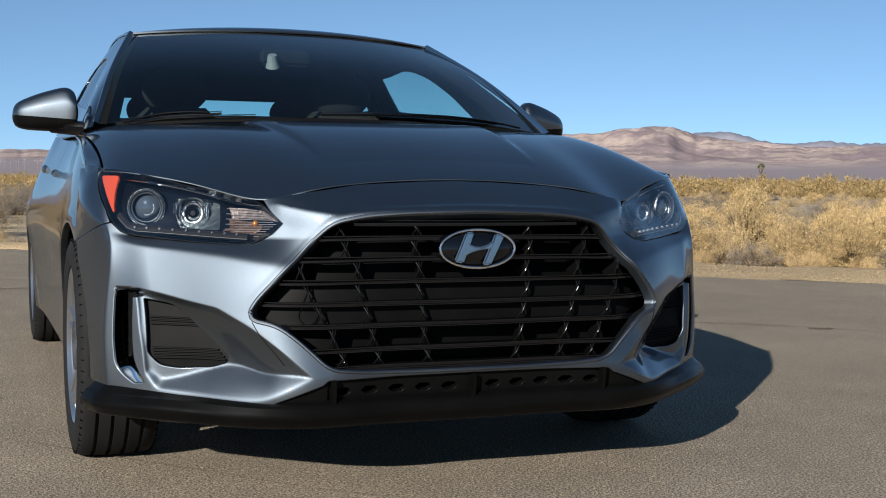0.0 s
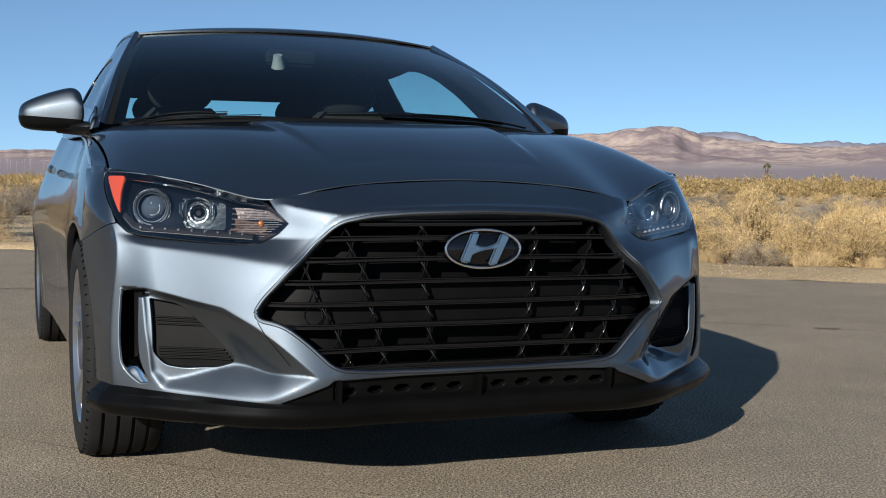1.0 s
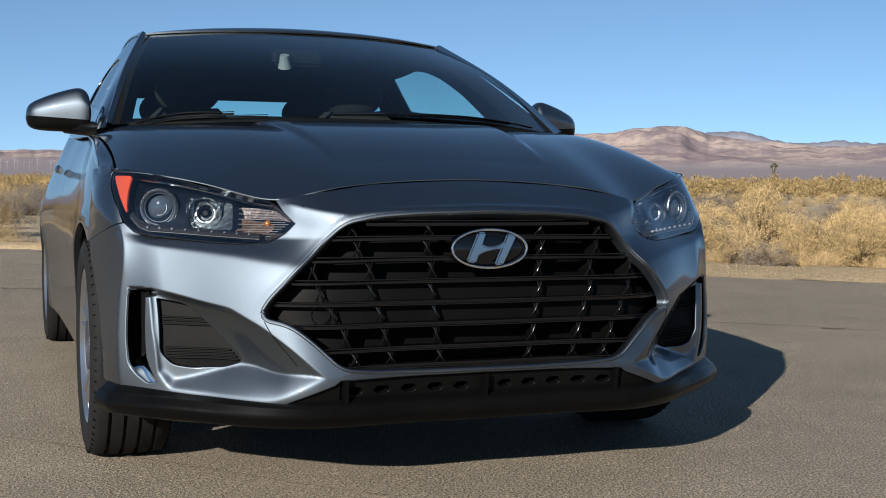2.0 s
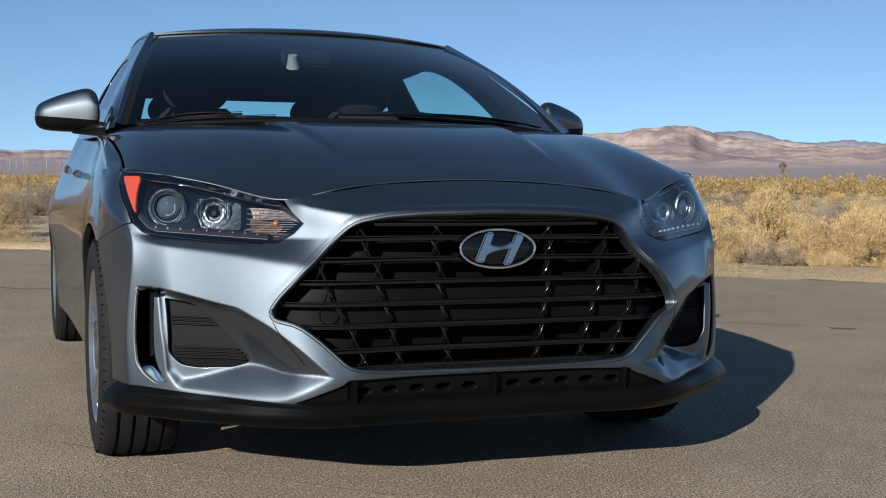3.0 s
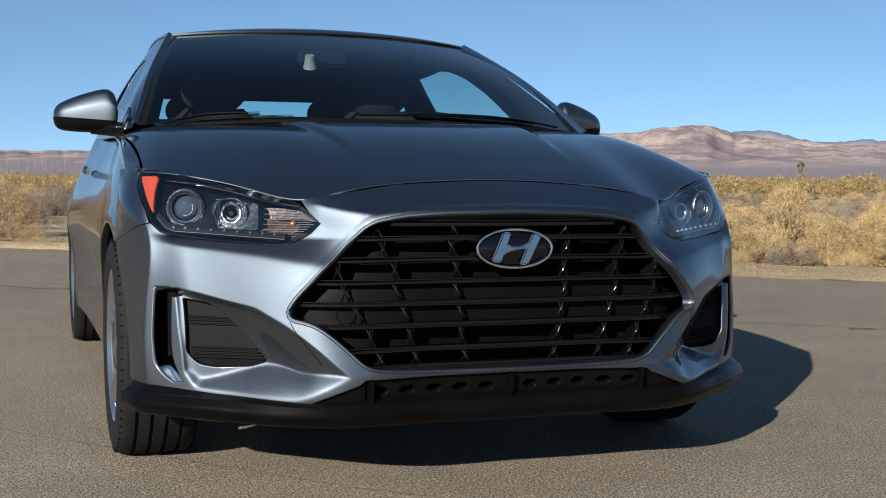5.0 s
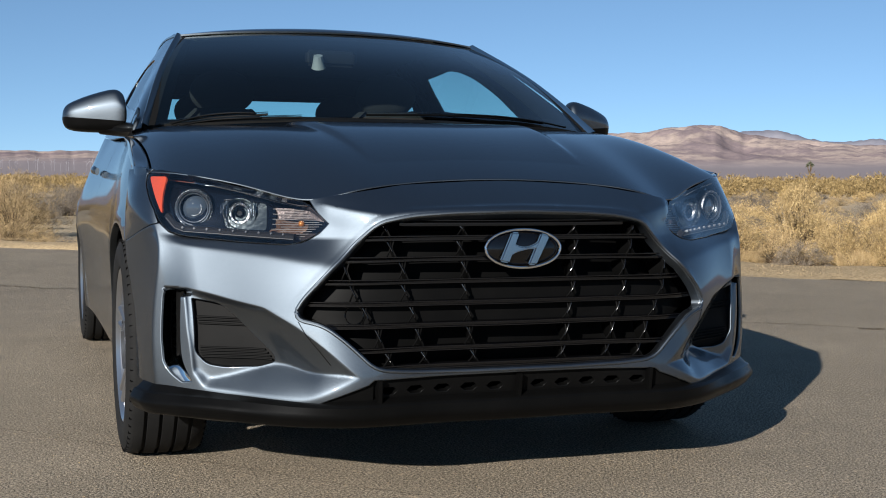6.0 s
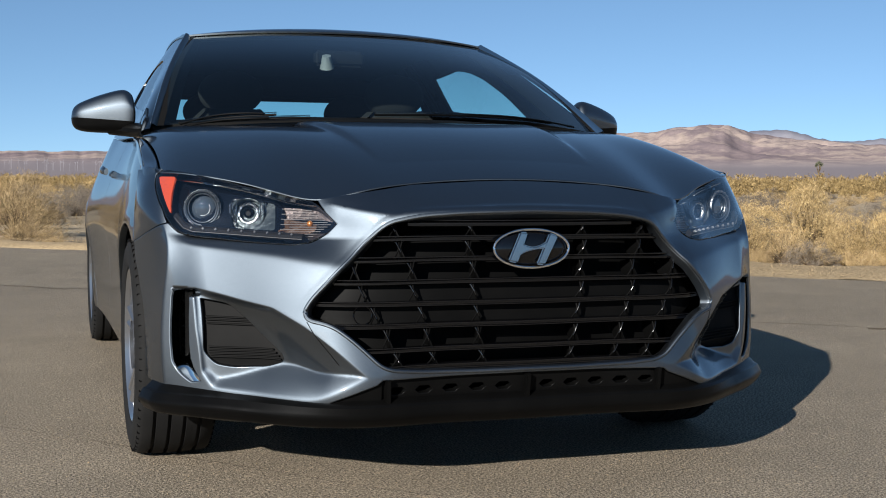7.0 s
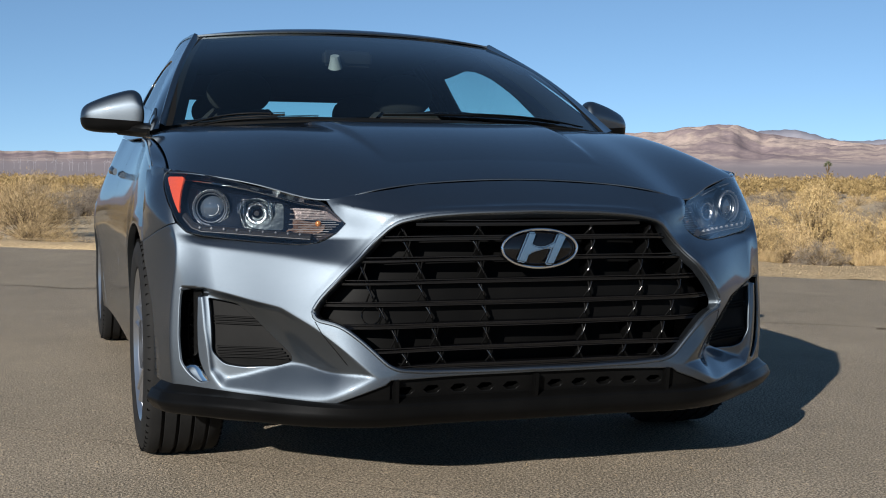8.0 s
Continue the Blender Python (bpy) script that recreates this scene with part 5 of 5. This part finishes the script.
def wiper(path, arm):
    w = part("wiper", tube(curve(arm, 16), .005, 8, (.011, .006)), BLACK, car, "black windscreen wiper")
    part("blade", tube(curve(path, 24), .003, 6, (.006, .006)), BLACK, w)
    part("blade_spine", tube(curve(np.array(path) + (0, -.003, .007), 24), .0012, 6), GLOSS_BLACK, w)


wiper([(-.715, 1.245, .972), (-.62, 1.180, .984), (-.52, 1.125, .992), (-.43, 1.085, .997)], [(-.71, 1.235, .968), (-.62, 1.168, .992), (-.53, 1.118, 1.001), (-.47, 1.095, 1.000)])
wiper([(-.70, 1.225, .966), (-.58, 1.150, .977), (-.45, 1.090, .984), (-.33, 1.050, .988)], [(-.69, 1.215, .962), (-.60, 1.155, .978), (-.52, 1.112, .984), (-.45, 1.088, .986)])
wiper([(-.12, 1.050, 1.000), (.10, 1.045, 1.004), (.35, 1.085, 1.000), (.54, 1.160, .990)], [(.64, 1.195, .980), (.48, 1.125, .998), (.28, 1.070, 1.008), (.18, 1.055, 1.007)])
for s in (-1, 1):
    for y in (2.72,):
        h = curve([(s * .860, y - .09, .82), (s * .868, y - .06, .824), (s * .872, y, .826), (s * .868, y + .06, .828), (s * .862, y + .09, .83)], 20)
        part("door_handle", tube(h, .012, 10, (.018, .03)), PAINT, car)

# ---- cabin ----
for s in (-1, 1):
    strip([[(s * .788, 1.33, .955), (s * .694, 1.68, 1.152), (s * .588, 2.06, 1.322)], [(s * .715, 1.40, .955), (s * .635, 1.73, 1.145), (s * .535, 2.08, 1.318)]], 12, DARK, "pillar_trim", .006, m=3)
part("dashboard", solid(*grid_mesh(np.array([[(-.74, 1.34, .972), (-.3, 1.16, .985), (.3, 1.16, .985), (.74, 1.34, .972)], [(-.76, 1.55, .992), (-.3, 1.48, 1.012), (.3, 1.48, 1.008), (.76, 1.55, .990)], [(-.74, 1.70, .90), (-.3, 1.70, .93), (.3, 1.70, .93), (.74, 1.70, .90)]])), .02), TRIM, car)
head = [[(x * .97, y + .02, z - .022) for x, y, z in row] for row in roof_rows]
strip(head, 20, TRIM, "headliner", m=20)
part("rear_header", box(bmesh.new(), (-.52, 3.36, 1.178), (.52, 3.44, 1.30), .02), TRIM, car)
part("parcel_shelf", box(bmesh.new(), (-.60, 3.35, 1.02), (.60, 4.02, 1.06), .02), TRIM, car)
part("load_bay", box(bmesh.new(), (-.70, 3.0, .30), (.70, 4.05, 1.0), .03), TRIM, car)


def seat_back(x, y, lean, wide, z0, z1, name, headrest=True):
    P = []
    for t in np.linspace(0, 1, 12):
        z = z0 + (z1 - z0) * t
        hw = wide * (.5 - .13 * t ** 2.5) * math.sqrt(max(1 - max(0, (t - .8) / .2) ** 2 * .6, .05))
        yy = y + lean * t
        ring = [(x + hw * np.sign(math.cos(a)) * abs(math.cos(a)) ** .6, yy + .075 * np.sign(math.sin(a)) * abs(math.sin(a)) ** .7 - .03 * (abs(math.cos(a)) > .8), z) for a in np.linspace(0, 2 * math.pi, 33)]
        P.append(ring)
    V, F = grid_mesh(np.array(P))
    bm = bmesh.new()
    vs = [bm.verts.new(v) for v in V]
    for f in F:
        bm.faces.new([vs[i] for i in f])
    bm.faces.new([vs[i] for i in range(len(V) - 33, len(V) - 1)])
    bmesh.ops.remove_doubles(bm, verts=bm.verts, dist=1e-5)
    bmesh.ops.recalc_face_normals(bm, faces=bm.faces)
    seat = part(name, bm, SEAT, car, "dark cloth seat")
    if headrest:
        part("headrest", small_sphere(.1, pose(x, y + lean + .0, z1 + .07, 10) @ Matrix.Diagonal((1.35, .55, .95, 1))), SEAT, seat)
    return seat


seat_back(-.37, 2.28, .12, .50, .45, 1.08, "front_seat")
seat_back(.335, 2.28, .12, .54, .45, 1.08, "front_seat")
seat_back(-.34, 3.05, .14, .50, .5, 1.04, "rear_seat")
seat_back(.34, 3.05, .14, .50, .5, 1.04, "rear_seat")
for s in (-1, 1):
    part("cabin_side", solid(*grid_mesh(np.array([[(s * .765, y, z) for z in (.30, .6, .92)] for y in (1.3, 2.0, 2.7, 3.3)])), .02), TRIM, car)
    part("centre_pillar", tube([(s * .75, 2.88, .93), (s * .675, 2.90, 1.14), (s * .555, 2.92, 1.325)], .03, 8, (.09, .04)), TRIM, car)
part("inside_mirror", box(bmesh.new(), (-.10, -.015, -.03), (.10, .015, .03), .012, 3, pose(-.06, 1.78, 1.245, 0, 0, 8)), TRIM, car, "inside mirror on the windscreen")
part("mirror_mount", tube([(-.118, 1.735, 1.250), (-.115, 1.745, 1.228), (-.112, 1.755, 1.207)], [.017, .021, .027], 10), material("pale_sensor_cover", (.16, .165, .165), .5), car, "pale sensor cover")


# ---- desert plants ----
def leaf_stuff(name, c0, c1, c2, stems=False):
    """Dry twigs: each one a little different, with grain along the bush."""
    m = material(name, c1, 0.8, spec=0.15)
    nt, ln, b = nodes(m)
    g = nt.new("ShaderNodeNewGeometry")
    r = ramp(m, g.outputs["Random Per Island"], [(0.0, c0), (0.5, c1), (1.0, c2)])
    o = nt.new("ShaderNodeObjectInfo")
    tint = ramp(m, o.outputs["Random"], [(0.0, (0.66, 0.63, 0.60)), (1.0, (1.18, 1.12, 1.02))])
    c = mixed(m, 1.0, r, tint, "MULTIPLY")
    # dead brown patches and paler new growth
    p = noise_tex(m, 4.5, 3, 0.6)
    c = mixed(m, 1.0, c, ramp(m, p.outputs[0], [(0.30, (0.50, 0.44, 0.38)), (0.48, (0.95, 0.93, 0.9)), (0.70, (1.2, 1.16, 1.05))]), "MULTIPLY")
    q = noise_tex(m, 0.06, 3, 0.6)
    c = mixed(m, 1.0, c, ramp(m, q.outputs[0], [(0.35, (0.72, 0.76, 0.95)), (0.6, (1.05, 1.0, 0.95))]), "MULTIPLY") if "olive" in name else c
    ln.new(c, b.inputs["Base Color"])
    return m


GOLD = leaf_stuff("golden_dry_twigs", (0.258, 0.187, 0.0933), (0.415, 0.315, 0.165), (0.544, 0.446, 0.262))
STRAW = leaf_stuff("straw_dry_twigs", (0.272, 0.204, 0.112), (0.408, 0.315, 0.18), (0.503, 0.407, 0.262))
GREYB = leaf_stuff("grey_sage_twigs", (0.105, 0.095, 0.086), (0.19, 0.172, 0.155), (0.28, 0.253, 0.226))
OLIVE = leaf_stuff("olive_creosote_leaves", (0.177, 0.131, 0.0498), (0.313, 0.236, 0.0933), (0.422, 0.328, 0.149))
STEM = leaf_stuff("weathered_stems", (0.068, 0.0492, 0.0311), (0.122, 0.0919, 0.0622), (0.19, 0.145, 0.0997))


def blades(P, D, length, width, rng):
    """Thin pointed blades at P along D: verts and faces."""
    n = len(P)
    side = rng.normal(size=(n, 3))
    side -= D * np.einsum("ij,ij->i", side, D)[:, None]
    side /= np.linalg.norm(side, axis=1)[:, None]
    a = P - side * width[:, None] / 2
    b = P + side * width[:, None] / 2
    bend = rng.normal(size=(n, 3)) * .12
    c = P + (D + bend) * length[:, None]
    V = np.stack([a, b, c], 1).reshape(-1, 3)
    F = np.arange(3 * n).reshape(-1, 3)
    return V, F


def bush_shape(seed, n, wide=1.0, high=1.0, clumps=40, leaf=.06, thick=.007, upright=.5):
    """Blades of a rounded shrub of about one metre, standing at the origin, and its stems."""
    rng = np.random.default_rng(seed)
    a = rng.uniform(0, 2 * math.pi, clumps)
    el = np.arcsin(rng.uniform(.02, 1.0, clumps))
    rad = rng.uniform(.55, 1.08, clumps)
    lump = 1 + .22 * np.sin(3 * a + seed) + .12 * np.sin(5 * a + 2 * seed)
    C = np.c_[np.cos(a) * np.cos(el) * rad * lump * .5 * wide, np.sin(a) * np.cos(el) * rad * lump * .5 * wide, (.10 + .78 * np.sin(el) * rad) * high]
    pick = rng.integers(0, clumps, n)
    spread = rng.normal(size=(n, 3)) * rng.uniform(.03, .075, clumps)[pick][:, None]
    P = C[pick] + spread
    P[:, 2] = np.abs(P[:, 2])
    D = P - np.array([0, 0, .15 * high])
    D /= np.linalg.norm(D, axis=1)[:, None]
    D = D * .6 + rng.normal(size=(n, 3)) * .55 + np.array([0, 0, upright])
    D /= np.linalg.norm(D, axis=1)[:, None]
    V, F = blades(P, D, rng.uniform(.5, 1.3, n) * leaf, rng.uniform(.6, 1.4, n) * thick, rng)
    return V, F, C


def stems_of(C, seed, r=.006):
    V, F, n = [], [], 0
    rng = np.random.default_rng(seed + 99)
    for c in C:
        base = rng.normal(size=3) * .04
        base[2] = -.04
        pts = [base, base * .4 + c * .5 + rng.normal(size=3) * .03, c]
        for k in range(2):
            p, q = np.array(pts[k]), np.array(pts[k + 1])
            d = q - p
            s = np.cross(d, [.3, .5, .8])
            s /= np.linalg.norm(s) + 1e-9
            t = np.cross(d, s)
            t /= np.linalg.norm(t) + 1e-9
            w0, w1 = r * (1 - .4 * k), r * (.6 - .35 * k)
            ring = [p + s * w0, p - s * .5 * w0 + t * .87 * w0, p - s * .5 * w0 - t * .87 * w0, q + s * w1, q - s * .5 * w1 + t * .87 * w1, q - s * .5 * w1 - t * .87 * w1]
            V += ring
            F += [(n, n + 1, n + 4, n + 3), (n + 1, n + 2, n + 5, n + 4), (n + 2, n, n + 3, n + 5)]
            n += 6
    return np.array(V), F


def make_bush(seed, leafmat, n, label, **kw):
    ob = empty("desert_shrub", (0, 0, -50), label, "shrub", "desert shrubs beside the road")
    V, F, C = bush_shape(seed, n, **kw)
    sv, sf = stems_of(C, seed)
    low = np.array([0, 0, -50.0])
    part("foliage", (V + low, F), leafmat, ob).data.polygons.foreach_set("use_smooth", [False] * len(F))
    part("root_crown", (sv + low, sf), STEM, ob)
    return ob


PROTO = [make_bush(11, GOLD, 15000, "rounded golden dry shrub beside the gravel shoulder", clumps=150, leaf=.040, thick=.0065, upright=.1),
         make_bush(12, GOLD, 12000, "golden feathery shrub on the desert floor", clumps=110, leaf=.05, thick=.007, wide=1.15, upright=.3),
         make_bush(13, STRAW, 8000, "straw-coloured dry shrub on sandy ground", clumps=100, leaf=.05, thick=.006, wide=1.3, high=.8, upright=.2),
         make_bush(14, GREYB, 8000, "grey leafless sage shrub on sandy ground", clumps=95, leaf=.05, thick=.006, wide=1.3, high=.75, upright=.2),
         make_bush(15, STRAW, 3500, "low tuft of pale dry grass", clumps=26, leaf=.15, thick=.005, wide=.9, high=.5, upright=1.2),
         make_bush(16, OLIVE, 8000, "olive-yellow creosote shrub on the desert floor", clumps=60, leaf=.045, thick=.009, high=1.0, upright=.2)]


def ground_z(x, y):
    b = (x + y - EDGE) * math.sqrt(.5)
    k = min(1, max(0, b) / 3)
    return -.03 + k * (.05 + .06 * value(x, y, .35, 3) + .05 * value(x, y, .06, 8))


def plant(kind, x, y, size, flat=1.0, turn=None, rng=random):
    m = pose(x, y, ground_z(x, y) - .015, 0, 0, rng.uniform(0, 360) if turn is None else turn) @ Matrix.Diagonal((size, size, size * flat, 1))
    ob = copy_thing(PROTO[kind], Matrix.Identity(4))
    ob.matrix_basis = m
    return ob


rng = random.Random(5)
# the front row at the shoulder, by hand: along the edge (a), behind it (b), size
ROW = ((-1.75, 1.9, 0, .62, .95), (-1.35, 2.1, 2, .58, .9), (-1.05, 1.85, 3, .42, .9), (-1.30, 3.0, 0, .84, .98), (-.75, 2.15, 0, .60, .9), (-.55, 1.8, 4, .40, 1), (-.35, 2.2, 1, .70, .95),
       (-.15, 1.85, 0, .60, .95), (.10, 2.3, 1, .74, .95), (.25, 1.9, 3, .40, .8), (.55, 2.0, 0, .66, .9), (.95, 2.3, 1, .72, .9), (1.4, 2.1, 0, .7, .9), (-2.2, 2.2, 2, .6, .9), (-2.6, 2.9, 1, .7, .9),
       (-.65, 2.9, 3, .58, .8), (-.1, 3.2, 2, .55, .8), (.4, 3.1, 1, .72, .9), (.9, 3.3, 3, .6, .8), (-1.9, 3.4, 3, .6, .8), (-1.55, 1.75, 4, .36, 1), (-.95, 2.6, 2, .5, .8), (.0, 1.72, 4, .30, 1),
       (-9.55, .95, 3, .22, .8), (-9.15, .85, 4, .18, 1), (-9.75, .80, 4, .24, 1), (-11.0, 1.5, 2, .92, 1.15), (-13.9, 4.0, 2, .9, 1.1), (-14.6, 5.0, 2, .8, 1.0), (-26.0, 16.6, 2, 1.25, 1.0),
       (-10.45, 1.0, 2, .42, .9), (-10.1, 1.1, 2, .36, .9), (-10.95, .8, 4, .30, 1), (-12.3, 3.1, 2, .55, .9), (-17.3, 8.5, 3, .75, .9), (-18.5, 10.4, 3, .85, .85), (-19.5, 12.0, 3, .8, .9),
       (-20.5, 11.2, 3, .95, .9), (-16.2, 7.0, 2, .6, .8), (-24.0, 16.0, 3, 1.0, .85), (-26.5, 19.6, 3, .95, .9))
for a, b, kind, size, flat in ROW:
    x, y = slanted(a, b)
    plant(kind, x, y, size, flat, rng=rng)
# scattered rows behind it, on both sides of the car
count = 0
while count < 190:
    far = rng.random() ** 1.4
    az = rng.uniform(-4, 43)
    d = 16 + 44 * far
    if 7 < az < 24:
        continue
    x, y = EYE[0] + d * math.sin(radians(az)), EYE[1] + d * math.cos(radians(az))
    b = (x + y - EDGE) * math.sqrt(.5)
    if b < 3.9 or (az < 8 and b < 6.0):
        continue
    kind = rng.choices((0, 1, 2, 3, 4, 5), (1.2, 1, 1.5, 13 if d < 42 else 3, 1, .6 if d < 36 else 3))[0]
    plant(kind, x, y, rng.choice((.38, .5, .6, .7, .85)), rng.uniform(.6, .9), rng=rng)
    count += 1


def far_scrub():
    """Past sixty metres: one mass of small shrubs."""
    g = np.random.default_rng(21)
    VV, FF, n = [], [], 0
    base = [bush_shape(40 + k, 380, clumps=24, leaf=.10, thick=.032, wide=1.4, high=.8)[:2] for k in range(6)]
    for _ in range(1500):
        d = 55 + 500 * g.random() ** 2.2
        az = math.radians(g.uniform(-8, 46))
        x, y = EYE[0] + d * math.sin(az), EYE[1] + d * math.cos(az)
        V, F = base[g.integers(6)]
        t, s = g.uniform(0, 6.28), g.uniform(.75, 1.55) * (1 + d / 700)
        c, q = math.cos(t) * s, math.sin(t) * s
        VV.append(np.c_[V[:, 0] * c - V[:, 1] * q + x, V[:, 0] * q + V[:, 1] * c + y, V[:, 2] * s * .9])
        FF.append(F + n)
        n += len(V)
    me = mesh("far_scrub", np.vstack(VV), np.vstack(FF), leaf_stuff("far_scrub_twigs", (0.17, 0.125, 0.0595), (0.31, 0.232, 0.11), (0.46, 0.357, 0.183)), smooth=False)
    tagged(new("far_scrub", me), "distant olive and golden desert scrub", "scrub", kind="stuff")


far_scrub()


# ---- joshua tree ----
def joshua(at, tall):
    x, y, z = at
    g = np.random.default_rng(8)
    tree = empty("joshua_tree", at, "lone joshua tree with spiky tufts on branching limbs", "tree")
    paths = [[(0, 0, -.2), (.03, 0, .25), (0, .02, .5)], [(0, .02, .5), (-.06, 0, .62), (-.08, .02, .78)], [(0, .02, .5), (.03, 0, .68), (.01, 0, .86)], [(0, .02, .5), (.07, .02, .62), (.10, 0, .80)]]
    bms = [tube([(x + a * tall, y + b * tall, z + c * tall) for a, b, c in curve(p, 8)], np.linspace(.024, .015, 8) * tall, 8) for p in paths]
    part("trunk", fuse(*bms), STEM, tree)
    P, D = [], []
    for p in paths[1:]:
        e = np.array(p[-1])
        for _ in range(130):
            d = g.normal(size=3) + [0, 0, .5]
            d /= np.linalg.norm(d)
            P.append(e + d * .02)
            D.append(d)
    P, D = np.array(P) * tall + at, np.array(D)
    V, F = blades(P, D, np.full(len(P), .085 * tall), np.full(len(P), .014 * tall), g)
    part("crown", (V, F), material("joshua_spikes", (.085, .09, .052), .8), tree)


joshua((EYE[0] + 170 * math.sin(radians(35.0)), EYE[1] + 170 * math.cos(radians(35.0)), 0), 3.5)


# ---- wind turbines far off ----
def turbine(x, y, z, tall, turn, spin):
    white = material("turbine_white", (.27, .26, .28), .7) if "turbine_white" not in bpy.data.materials else bpy.data.materials["turbine_white"]
    t = empty("wind_turbine", (x, y, z), "white three-bladed wind turbine before far hills", "wind turbine", "wind farm on the plain")
    part("tower", tube([(x, y, z - 2), (x, y, z + tall * .5), (x, y, z + tall)], [tall * .011, tall * .009, tall * .007], 8), white, t)
    m = pose(x, y, z + tall, 0, 0, turn)
    part("nacelle", box(bmesh.new(), (-tall * .02, -tall * .06, -tall * .025), (tall * .02, tall * .06, tall * .025), tall * .005, 1, m), white, t)
    for k in range(3):
        a = radians(spin + 120 * k)
        P = [m @ Vector((math.sin(a) * r * tall, -tall * .065, math.cos(a) * r * tall)) for r in (0, .15, .30, .48)]
        part("blade", tube(P, [tall * .008, tall * .012, tall * .008, tall * .003], 6), white, t)


for k in range(48):
    az = -3.5 + 9.5 * ((k * .618) % 1) + rng.uniform(-.5, .5)
    d = 1500 + 900 * ((k * .381) % 1)
    turbine(EYE[0] + d * math.sin(radians(az)), EYE[1] + d * math.cos(radians(az)), 6 + 12 * (d - 1500) / 900, rng.uniform(8, 14), rng.uniform(-30, 60), rng.uniform(0, 120))
# the patterns for the shrubs are no longer needed
for ob in PROTO:
    for c in list(ob.children_recursive) + [ob]:
        bpy.data.objects.remove(c)
